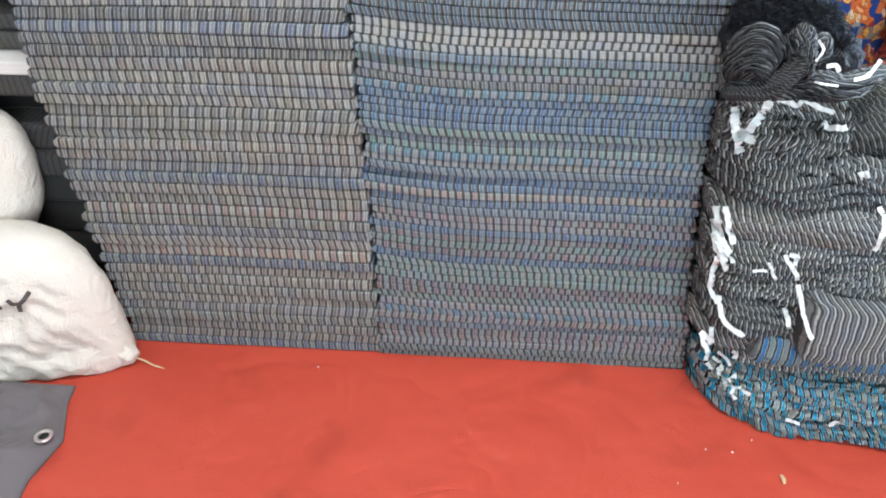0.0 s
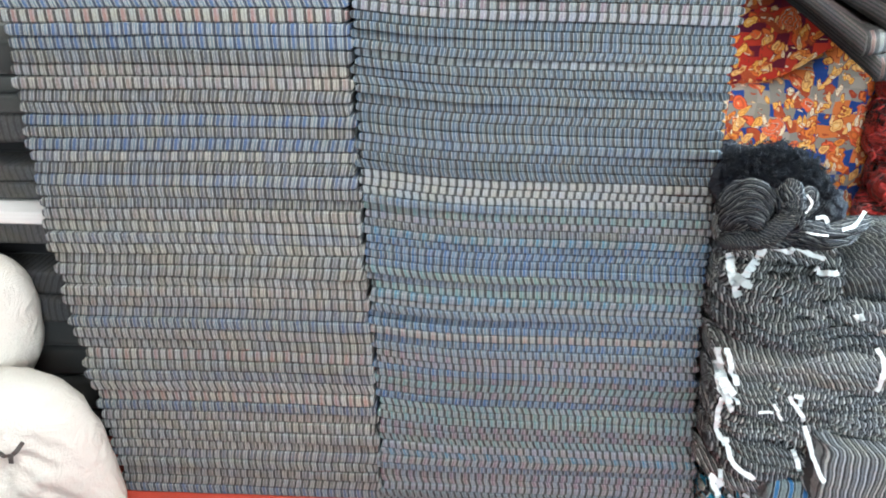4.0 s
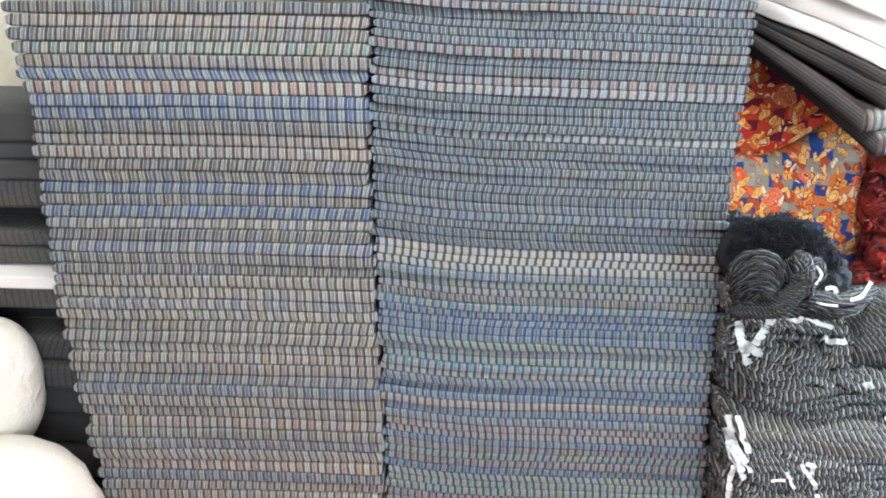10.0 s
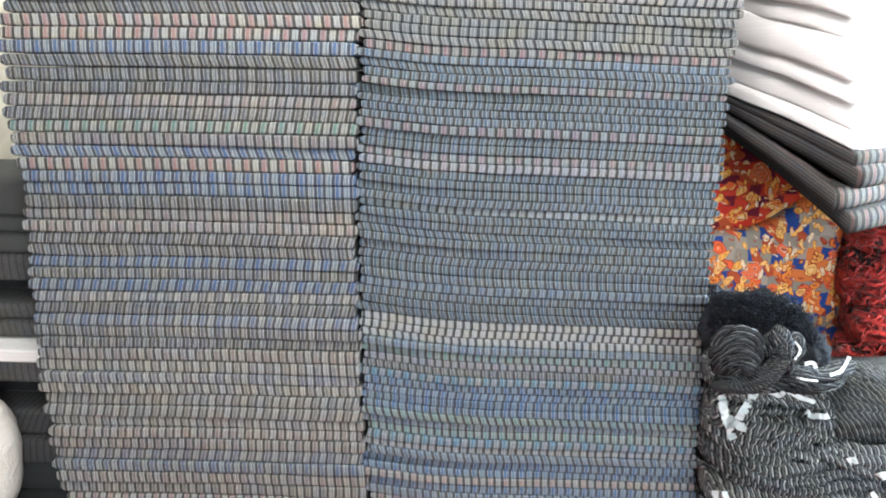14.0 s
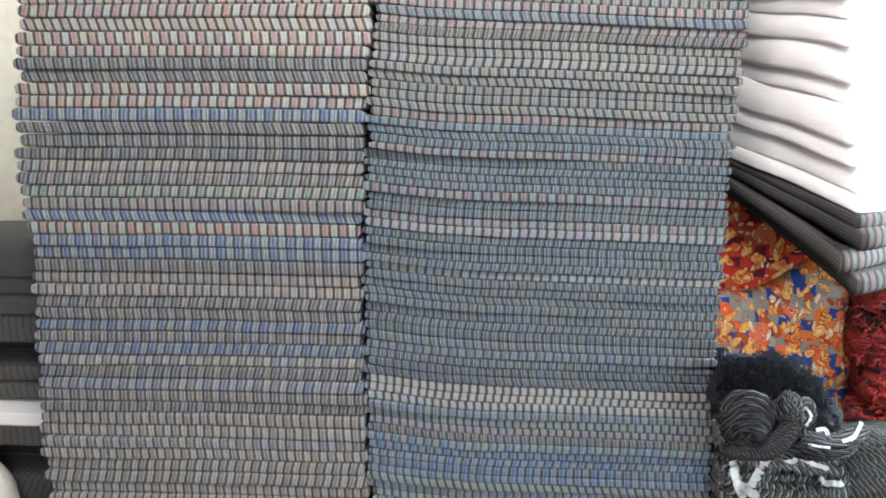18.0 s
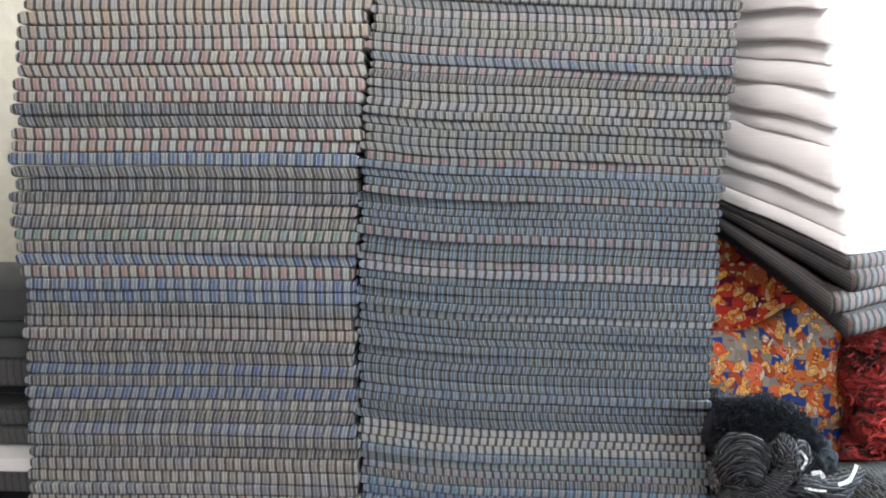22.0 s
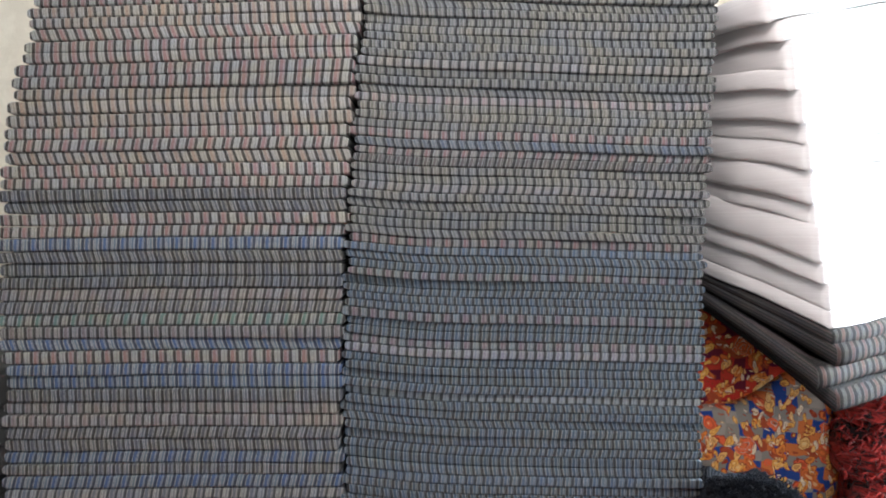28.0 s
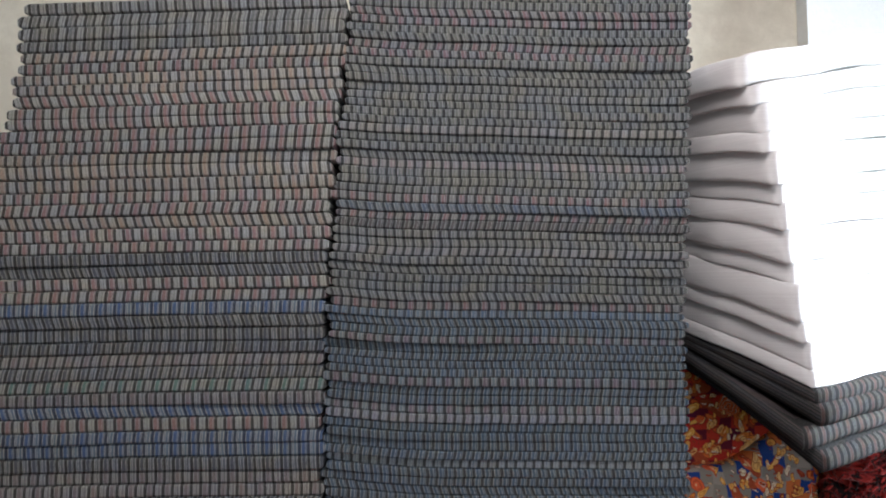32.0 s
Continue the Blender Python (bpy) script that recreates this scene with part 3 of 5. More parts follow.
def folded_cloth(x0, x1, z0, z1, front, depth, mat, seed, sag, label, group, nose=0.09, cap=None, weave=None):
    """One folded cloth in a stack: a rounded fold to the front, soft ends, lying on the one below."""
    rnd = random.Random(seed)
    h = z1 - z0
    n = 56
    prof = []
    for k in range(13):
        a = -1.0 + 2.0 * k / 12
        prof.append((-nose * h * (1.0 - abs(a) ** 8.0), 0.5 + 0.470 * a))
    ring = [(depth, 0.03)] + prof + [(depth, 0.97)]
    verts, uvs = [], []
    tilt = rnd.uniform(-0.004, 0.004)
    scale, phase, lean = weave or (1.0, 0.0, 0.0)
    for i in range(n):
        s = i / (n - 1)
        s = 0.5 - 0.5 * math.cos(math.pi * s) if abs(s - 0.5) > 0.42 else s
        end = min(s, 1 - s) * (x1 - x0)
        tuck = 1.0 - min(1.0, end / 0.009)
        x = x0 + s * (x1 - x0)
        wav = 0.0022 * nz(x * 9.0, seed * 3.1) + tilt * (s - 0.5) * 2
        for yy, zz in ring:
            y = front + yy * (1 - 0.5 * tuck) + wav
            zc = 0.5 + (zz - 0.5) * (1 - 0.45 * tuck ** 1.6)
            z = z0 + h * zc + 0.0009 * nz(x * 22.0, seed * 1.7, zz) * (1 if yy < depth else 0)
            verts.append((x, y, z + sag(x, z)))
            uvs.append((x * scale + phase + lean * (z - z0), z + max(0.0, y - front)))
    m = len(ring)
    faces = grid_faces(n, m, True)
    faces.append(tuple(range(m))[::-1])
    faces.append(tuple((n - 1) * m + j for j in range(m)))
    mid = Vector((0.5 * (x0 + x1), front + 0.5 * depth, z0))
    ob = link_mesh("folded_cloth", [Vector(v) - mid for v in verts], faces, mat, None, uvs)
    if cap is not None:
        ob.data.materials.append(cap)
    for face in ob.data.polygons[-2:]:
        face.use_smooth = False
        face.material_index = 0 if cap is None else 1
    ob.location = mid
    return tagged(ob, label, "folded cloth", group)


def sag_left(x, z):
    tilt = 0.008 * min(1.0, max(0.0, z - 1.5) / 0.25) * min(1.0, max(0.0, -x - 0.1) / 0.4)
    return 0.006 * nz(x * 2.3, z * 1.6, 5.0) * min(1.0, z * 4) - tilt


def sag_right(x, z):
    crown = 0.019 * math.exp(-(max(0.0, x) / 0.12) ** 1.3) - 0.007 * min(1.0, max(0.0, x - 0.3) / 0.3)
    return (crown + 0.004 * nz(x * 2.6, z * 1.9, 9.0)) * min(1.0, z * 4)


def stack(rows, tops, left, right, mats, faded, lower_set_below, sag, seed, group, front0, wide):
    """Folded cloths one on another; neighbours cut from one bolt keep their stripes nearly in line."""
    phase = 0.0
    for i, code in enumerate(rows):
        z1, z0 = smooth_knots(tops, i), smooth_knots(tops, i + 1)
        rnd = random.Random(seed + i)
        step = rnd.uniform(-0.0016, 0.0016) * (0 < i < len(rows) - 1)
        z0 += step if i % 2 else 0.0
        z1 += random.Random(seed + i - 1).uniform(-0.0016, 0.0016) * (i > 1) if i % 2 == 0 else 0.0
        zc = 0.5 * (z0 + z1)
        x0 = smooth_knots(left, zc) + rnd.uniform(-0.008, 0.007)
        x1 = smooth_knots(right, zc) + rnd.uniform(-0.006, 0.005)
        front = front0(zc) + rnd.uniform(-0.003, 0.003)
        phase = phase + rnd.uniform(-0.004, 0.004) if rnd.random() < 0.62 else rnd.uniform(0.0, 0.032)
        lean = rnd.choice((0.0, 0.04, -0.05, 0.10, -0.10, 0.30, -0.22)) + rnd.uniform(-0.03, 0.03)
        words = f"{TINT_WORDS[code]} striped woven cloth folded flat in a tall stack"
        # the second set lies low; on the right it holds the painted cool light
        folded_cloth(x0, x1, z0, z1, front, 0.36, (faded if zc < lower_set_below else mats)[code], seed + i, sag, words, group,
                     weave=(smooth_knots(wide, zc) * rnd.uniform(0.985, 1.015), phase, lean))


stack(ROWS_L, TOP_L, LEFT_EDGE_L, [(z, x + 0.001) for z, x in SEAM], CLOTH_L, CLOTH_L_FADED, 0.80, sag_left, 1000, "folded cloths of the wider-striped stack",
      lambda z: 0.006 + 0.02 * max(0.0, 0.3 - z), [(0.0, 1.05), (0.8, 1.02), (1.6, 0.985)])
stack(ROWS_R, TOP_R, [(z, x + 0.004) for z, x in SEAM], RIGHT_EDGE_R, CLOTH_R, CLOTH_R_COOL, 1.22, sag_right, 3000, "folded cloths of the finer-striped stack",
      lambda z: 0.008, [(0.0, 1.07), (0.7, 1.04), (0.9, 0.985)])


# ---- soft shapes ----
def lump(name, x0, x1, z0, z1, front, depth, mat, seed, crease=0.012, label="", category="", group="", end=0.06, nu=170, nv=72, turn=0.0):
    """A bundled length of cloth: an uneven roll along x with slanting folds, creases and gathered ends."""
    verts, uvs = [], []
    xm = 0.5 * (x0 + x1)
    ct, st = math.cos(turn), math.sin(turn)
    for i in range(nu):
        s = i / (nu - 1)
        x = x0 + s * (x1 - x0)
        e = min(1.0, min(s, 1 - s) * (x1 - x0) / end)
        r = (1 - (1 - e) ** 3) * 0.85 + 0.15
        h = (z1 - z0) * (1 + 0.45 * nz(x * 6.5, seed + 0.5)) * r
        zm = 0.5 * (z0 + z1) + 0.022 * nz(x * 5.0, seed * 2.0) + 0.010 * nz(x * 13.0, seed * 2.0)
        yf = front + 0.030 * nz(x * 6.0, seed + 3.0) + 0.05 * (1 - e) ** 2
        for j in range(nv):
            a = 2 * math.pi * j / nv
            ca, sa = math.cos(a), math.sin(a)
            py = math.copysign(abs(ca) ** 0.7, ca) * 0.5 * depth
            pz = math.copysign(abs(sa) ** 0.8, sa) * 0.5 * h
            arc = a * 0.25 * (depth + (z1 - z0))
            w = nz(x * 7.0 + arc * 5.0, arc * 8.0, seed)
            long_fold = 1 - 2.6 * abs(nz(x * 4.0 + 2.0 * w, arc * 30.0 + x * 9.0 * st, seed + 7))
            cross = 1 - 2.2 * abs(nz(x * 26.0 + arc * 16.0 * (st + 0.4), arc * 9.0, seed + 11))
            fine = 1 - 2.0 * abs(nz(x * 40.0 + 4 * w, arc * 70.0, seed + 19))
            d = crease * (0.9 * long_fold + 0.55 * cross + 0.3 * fine + 0.8 * w - 0.9)
            y = yf + 0.5 * depth + py + d * ca
            z = zm + pz + d * sa
            verts.append((x + 0.006 * nz(arc * 14, x * 5, seed) + 0.5 * d * st, y, max(z, 0.002)))
            slide = 0.030 * nz(arc * 9.0, x * 7.0, seed + 2) + 0.2 * d
            uvs.append(((x + slide) * ct + arc * st, arc * ct - x * st))
    mid = Vector((xm, front + 0.5 * depth, max(z0, 0.002)))
    faces = grid_faces(nu, nv, True)
    faces.append(tuple(range(nv))[::-1])
    faces.append(tuple((nu - 1) * nv + j for j in range(nv)))
    ob = link_mesh(name, [Vector(v) - mid for v in verts], faces, mat, None, uvs)
    ob.location = mid
    return tagged(ob, label, category, group)


def spline(points, n):
    """n places along a smooth curve through the points."""
    p = [Vector(q) for q in points]
    p = [2 * p[0] - p[1]] + p + [2 * p[-1] - p[-2]]
    out = []
    for k in range(n):
        f = k / (n - 1) * (len(p) - 3)
        i = min(int(f), len(p) - 4)
        t = f - i
        a, b, c, d = p[i], p[i + 1], p[i + 2], p[i + 3]
        out.append(0.5 * ((2 * b) + (c - a) * t + (2 * a - 5 * b + 4 * c - d) * t * t + (3 * b - a - 3 * c + d) * t ** 3))
    return out


def tube(points, radius, n=40, m=24, lobes=0.0, seed=0.0, taper=0.25, twist=0.25):
    """Vertices, faces and uvs of a soft rope of cloth along a curve, with folds running along it."""
    path = spline(points, n)
    verts, uvs, run = [], [], 0.0
    for i, p in enumerate(path):
        ahead = (path[min(i + 1, n - 1)] - path[max(i - 1, 0)]).normalized()
        side = ahead.cross(Vector((0.3, 0.2, 1))).normalized()
        up = side.cross(ahead)
        if i:
            run += (p - path[i - 1]).length
        s = i / (n - 1)
        r = radius * (taper + (1 - taper) * min(1.0, 5 * min(s, 1 - s)) ** 0.6) * (1 + 0.2 * nz(run * 20, seed))
        for j in range(m):
            a = 2 * math.pi * j / m
            tw = a + run * 9.0
            k = r * (1 + lobes * (1 - 2.4 * abs(nz(math.cos(tw) * 2.8, math.sin(tw) * 2.8, run * 5 + seed))))
            verts.append(p + side * (k * math.cos(a)) + up * (k * math.sin(a)))
            uvs.append((a * radius + run * twist, run))
    faces = grid_faces(n, m, True)
    faces.append(tuple(range(m))[::-1])
    faces.append(tuple((n - 1) * m + j for j in range(m)))
    return verts, faces, uvs


def ribbon(points, width, face=(0.0, -1.0, 0.2), n=26, thick=0.0015, curl=0.3, seed=0.0):
    """A flat strip of cloth along a curve, with a little curl and thickness."""
    path = spline(points, n)
    out = Vector(face).normalized()
    verts = []
    for i, p in enumerate(path):
        ahead = (path[min(i + 1, n - 1)] - path[max(i - 1, 0)]).normalized()
        side = ahead.cross(out).normalized()
        tw = curl * nz(i * 0.22, seed)
        side = side * math.cos(tw) + out * math.sin(tw)
        w = 0.5 * width * (1 + 0.25 * nz(i * 0.12, seed + 4))
        q = p + out * 0.002 * (1 + nz(i * 0.4, seed + 9))
        verts += [q - side * w, q + side * w, q + side * w - out * thick, q - side * w - out * thick]
    faces = grid_faces(n, 4, True)
    faces.append((3, 2, 1, 0))
    faces.append(tuple((n - 1) * 4 + j for j in range(4)))
    return verts, faces


def surface_of(obs):
    verts, faces = [], []
    for ob in obs:
        n = len(verts)
        verts += [ob.location + v.co for v in ob.data.vertices]
        faces += [tuple(n + i for i in p.vertices) for p in ob.data.polygons]
    return BVHTree.FromPolygons(verts, faces)


def stuffed_sack(cx, cz, seam_y, bulge, floor_z, outline, corner, seed, label):
    """A stuffed woven sack: swollen between two seams, settled on its base, with folds drawn towards one corner.
    outline: degrees and reach from the middle, counter-clockwise from the right."""
    ob = new("sack")
    ob.location = (cx, seam_y, floor_z)
    nr, nt = 44, 150
    degs = [d - 360 for d, _ in outline] + [d for d, _ in outline] + [d + 360 for d, _ in outline]
    reach = [r for _, r in outline] * 3
    verts, uvs = [], []
    for sign in (1, -1):
        for i in range(nr):
            rho = 1 - (1 - i / (nr - 1)) ** 1.6
            for j in range(nt):
                deg = 360.0 * j / nt
                soft = sum(float(np.interp(deg + o, degs, reach)) for o in (-5, -2, 0, 2, 5)) / 5
                soft *= 1 + 0.025 * nz(math.cos(radians(deg)) * 2 + seed, math.sin(radians(deg)) * 2) + 0.012 * nz(deg * 0.11, seed)
                x, z = soft * rho * math.cos(radians(deg)), soft * rho * math.sin(radians(deg))
                dome = max(0.0, 1 - rho ** 2.2) ** 0.5
                # folds that run to the drawn corner
                dx, dz = x - corner[0], z - corner[1]
                away, turn = math.hypot(dx, dz), math.atan2(dz, dx)
                pull = math.exp(-away / 0.16)
                w = 0.022 * nz(x * 4 + seed, z * 5, sign) + 0.020 * (1 - 2.4 * abs(nz(x * 6 + seed, z * 11 - x * 4, sign * 2)))
                w += 0.020 * pull * (1 - 2.4 * abs(nz(turn * 5.0, away * 6, seed)))
                w += 0.011 * (1 - 2.4 * abs(nz(x * 15 + seed, z * 20 + x * 9, sign)))
                w += 0.0035 * (1 - 2.4 * abs(nz(x * 48 + seed, z * 42, sign)))
                y = -sign * (dome * bulge * (1.0 - 0.9 * z) * (1 - 0.55 * pull) + w * dome)
                zz = cz - floor_z + z
                verts.append((x, y, zz if zz > 0.004 else 0.004))
                uvs.append((x, z))
    faces = []
    for side in range(2):
        base = side * nr * nt
        for i in range(nr - 1):
            for j in range(nt):
                k = (j + 1) % nt
                f = (base + i * nt + j, base + (i + 1) * nt + j, base + (i + 1) * nt + k, base + i * nt + k)
                faces.append(f if side else f[::-1])
    # both sides share the rim of the front one
    rim, first = (2 * nr - 1) * nt, (nr - 1) * nt
    faces = [tuple(i - rim + first if i >= rim else i for i in f) for f in faces]
    verts, uvs = verts[:rim], uvs[:rim]
    link_mesh("sack_body", verts, faces, SACK, ob, uvs)
    # the gathered corner and the stitched seam beside it
    top = cz - floor_z
    tuft = [(corner[0] - 0.05, 0.0, top + corner[1] + 0.045), (corner[0] - 0.02, -0.012, top + corner[1] + 0.03), (corner[0] + 0.012, -0.016, max(0.014, top + corner[1] + 0.012))]
    tv, tf, tu = tube(tuft, 0.019, 26, 26, 0.5, seed, 0.5)
    link_mesh("gathered_corner", tv, tf, SACK, ob, tu, True, "tightly gathered sack corner")
    return tagged(ob, label, "sack", "white woven sacks")


sack_low = stuffed_sack(-0.90, 0.17, -0.05, 0.115, 0.0,
                        [(0, 0.335), (12, 0.325), (28, 0.305), (40, 0.265), (60, 0.195), (90, 0.165), (135, 0.26), (180, 0.35), (225, 0.33), (270, 0.25), (305, 0.32), (322, 0.365), (332, 0.405), (340, 0.370)],
                        (0.350, -0.165), 3.0, "stuffed white woven plastic sack lying on the red floor")
stuffed_sack(-1.072, 0.395, 0.08, 0.125, 0.222,
                       [(0, 0.335), (12, 0.345), (24, 0.335), (40, 0.27), (90, 0.175), (140, 0.26), (180, 0.36), (225, 0.26), (270, 0.20), (315, 0.26), (335, 0.315)],
                       (-0.34, -0.08), 8.0, "stuffed white woven sack lying on another sack")

# ---- darker pile behind the sacks ----
# b rows are added black folds where the pile has only shaded gaps
PILE_ROWS = [(0.0, 0.09, "b", 0.10), (0.09, 0.18, "c", 0.09), (0.18, 0.27, "c", 0.10), (0.27, 0.35, "c", 0.09), (0.35, 0.415, "p", 0.06), (0.415, 0.475, "p", 0.075),
             (0.475, 0.545, "b", 0.16), (0.545, 0.605, "p", 0.06), (0.610, 0.640, "w", 0.115), (0.643, 0.68, "p", 0.07),
             (0.68, 0.716, "p", 0.08), (0.716, 0.766, "b", 0.18), (0.766, 0.830, "p", 0.08), (0.830, 0.868, "c", 0.07),
             (0.868, 0.905, "c", 0.09), (0.905, 0.975, "c", 0.08)]
PILE_MATS = {"b": GAP_BLACK, "c": CHARCOAL, "p": PILE_CLOTH, "w": WHITE_CLOTH}
PILE_WORDS = {"b": "black fold set back as a shaded gap in a dark pile", "c": "charcoal grey cloth folded in a pile by the wall",
              "p": "dark grey striped cloth folded in a pile by the wall", "w": "bright white cloth folded between dark grey ones"}
for k, (z0, z1, code, front) in enumerate(PILE_ROWS):
    folded_cloth(-1.30 + 0.02 * math.sin(k * 5.0), (-0.662 if code == "w" else -0.690 + 0.008 * math.sin(k * 3.0)), z0, z1, front + (0.0 if code == "w" else 0.10), 0.40, PILE_MATS[code], 5000 + k,
                 lambda x, z: 0.0, PILE_WORDS[code], "folded cloths of the dark pile", cap=None if code == "w" else CHARCOAL)

# ---- printed cotton ----
def print_cloth(name, x0, x1, z0, z1, front, depth, mat, seed, label, rise=0.0):
    nu, nv = 60, 50
    verts, uvs = [], []
    for i in range(nu):
        s = i / (nu - 1)
        x = x0 + s * (x1 - x0)
        for j in range(nv):
            v = j / (nv - 1)
            # up the front, over the top fold and back
            if v < 0.7:
                f = v / 0.7
                y, z = front - 0.015 * math.sin(math.pi * f), z0 + f * (z1 - z0 - 0.02)
            elif v < 0.8:
                a = (v - 0.7) / 0.1 * math.pi / 2
                y, z = front + 0.02 - 0.02 * math.cos(a), z1 - 0.02 + 0.02 * math.sin(a)
            else:
                y, z = front + 0.02 + (v - 0.8) / 0.2 * (depth - 0.02), z1
            y += 0.010 * nz(x * 7.0, z * 8.0, seed) + 0.005 * nz(x * 22, z * 6, seed) + 0.25 * max(0.0, s - 0.8) ** 1.5
            up = rise * min(1.0, max(0.0, (s - 0.25) / 0.4)) ** 1.5
            verts.append((x, y, z + (0.014 * nz(x * 8.0, seed) + up) * v))
            tall = z1 - z0 + up
            uvs.append((x, tall * v / 0.7 if v < 0.7 else tall + 0.3 * (v - 0.7) if v < 0.8 else tall + 0.03 + (v - 0.8) / 0.2 * depth))
    back = len(verts)
    faces = grid_faces(nu, nv)
    for i in range(nu):
        verts.append((x0 + i / (nu - 1) * (x1 - x0), front + depth, z0))
        uvs.append((0, 0))
    for i in range(nu - 1):
        faces.append((i * nv + nv - 1, back + i, back + i + 1, (i + 1) * nv + nv - 1))
        faces.append((back + i, i * nv, (i + 1) * nv, back + i + 1))
    faces.append(tuple([j for j in range(nv)] + [back]))
    faces.append(tuple([(nu - 1) * nv + j for j in range(nv)][::-1] + [back + nu - 1]))
    mid = Vector((0.5 * (x0 + x1), front, z0))
    ob = link_mesh(name, [Vector(v) - mid for v in verts], faces, mat, None, uvs)
    ob.location = mid
    return tagged(ob, label, "printed cloth", "printed cottons")


print_cloth("printed_cloth", 0.69, 1.055, 0.0, 0.872, 0.285, 0.35, PRINT_BLUE, 2.0, "orange, grey and blue flower-printed cotton folded in a pile", 0.10)
print_cloth("printed_cloth", 0.69, 1.05, 0.866, 1.09, 0.318, 0.33, PRINT_RED, 5.0, "maroon and orange flower-printed cotton folded on top of another print")

# ---- red and black cloths ----
RED_PILE = [(1.015 + 0.012 * math.sin(k * 2.1), 0.092 * k, 0.17 + 0.02 * math.sin(k * 1.7)) for k in range(10)]


# ---- slabs of cloth set cornerwise ----
def corner_cloth(c, left, right, back, z_left, z_corner, z_right, h, mats, seed, label, group, r=0.15, slope=0.0, soft=0.010, pressed=1.0):
    """A folded cloth lying cornerwise: c its near corner, left/right/back its others; it sags from left down to c."""
    n, m = 26, 9
    pts = [Vector(p) for p in (left, c, right, back)]
    level = [z_left, z_corner, z_right, 0.5 * (z_left + z_right)]
    loft = [pressed, 1.0, 1.0, pressed]
    full = h
    outline = []
    for k in range(4):
        p, q = pts[k], pts[(k + 1) % 4]
        for i in range(n):
            s = i / n
            bend = s ** 1.35 if k == 0 else s ** 0.8 if k == 1 else s
            outline.append((p.lerp(q, s), k, s, level[k] + (level[(k + 1) % 4] - level[k]) * bend, full * (loft[k] + (loft[(k + 1) % 4] - loft[k]) * bend)))
    total = len(outline)
    verts, uvs = [], []
    centre = sum(pts, Vector((0, 0))) / 4
    run, prev = 0.0, None
    for p, k, s, z0, h in outline:
        if prev is not None:
            run += (p - prev).length
        prev = p
        e = min(s, 1 - s) * n / (3.0 if len(mats) > 1 else 7.0)
        pull = soft * max(0.0, 1 - e) ** 2
        out = (p - centre).normalized()
        for j in range(m):
            a = -1 + 2 * j / (m - 1)
            push = r * h * (1 - abs(a) ** (3.0 if len(mats) > 1 else 2.0)) * (0.0 if k == 1 and len(mats) == 1 else 1.0)
            q = p + out * (push - pull - slope * (0.5 + 0.5 * a) + 0.006 * nz(run * 9, seed * 2.3) + 0.0015 * nz(run * 30, a, seed) + (0.010 * nz(run * 5, seed * 0.9) if len(mats) == 1 else 0.0))
            verts.append((q.x, q.y, z0 + h * (0.5 + 0.492 * a) + (0.002 if len(mats) > 1 else 0.007) * nz(run * 7, seed * 0.31)))
            uvs.append((run, h * a))
    faces, slots = [], []
    for i in range(total):
        k = (i + 1) % total
        for j in range(m - 1):
            faces.append((i * m + j, k * m + j, k * m + j + 1, i * m + j + 1))
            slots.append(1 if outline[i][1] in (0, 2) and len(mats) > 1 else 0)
    b0 = len(verts)
    zm = sum(level) / 4
    h = full * sum(loft) / 4
    verts.append((centre.x, centre.y, zm + 0.015 * h))
    verts.append((centre.x, centre.y, zm + 0.985 * h))
    uvs += [(0, 0), (0, 0)]
    for i in range(total):
        k = (i + 1) % total
        faces.append((k * m, i * m, b0))
        faces.append((i * m + m - 1, k * m + m - 1, b0 + 1))
        slots += [len(mats) - 1] * 2
    mid = Vector((centre.x, centre.y, min(level)))
    ob = link_mesh("folded_cloth", [Vector(v) - mid for v in verts], faces, mats[0], None, uvs)
    for mat in mats[1:]:
        ob.data.materials.append(mat)
    ob.data.polygons.foreach_set("material_index", slots)
    for face in ob.data.polygons[-2 * total:]:
        face.use_smooth = False
    ob.location = mid
    return tagged(ob, label, "folded cloth", group)


# four dark striped cloths under the white ones, pressed thin at the back
for k, (zl, zc, cx, cy) in enumerate([(1.160, 0.931, 0.868, 0.0), (1.173, 0.974, 0.828, -0.013), (1.186, 1.011, 0.868, 0.0), (1.199, 1.046, 0.862, 0.004)]):
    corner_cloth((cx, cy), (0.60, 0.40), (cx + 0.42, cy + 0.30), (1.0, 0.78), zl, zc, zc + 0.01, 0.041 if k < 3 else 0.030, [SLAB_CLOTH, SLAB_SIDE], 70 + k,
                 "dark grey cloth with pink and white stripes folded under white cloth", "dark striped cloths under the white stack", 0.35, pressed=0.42)
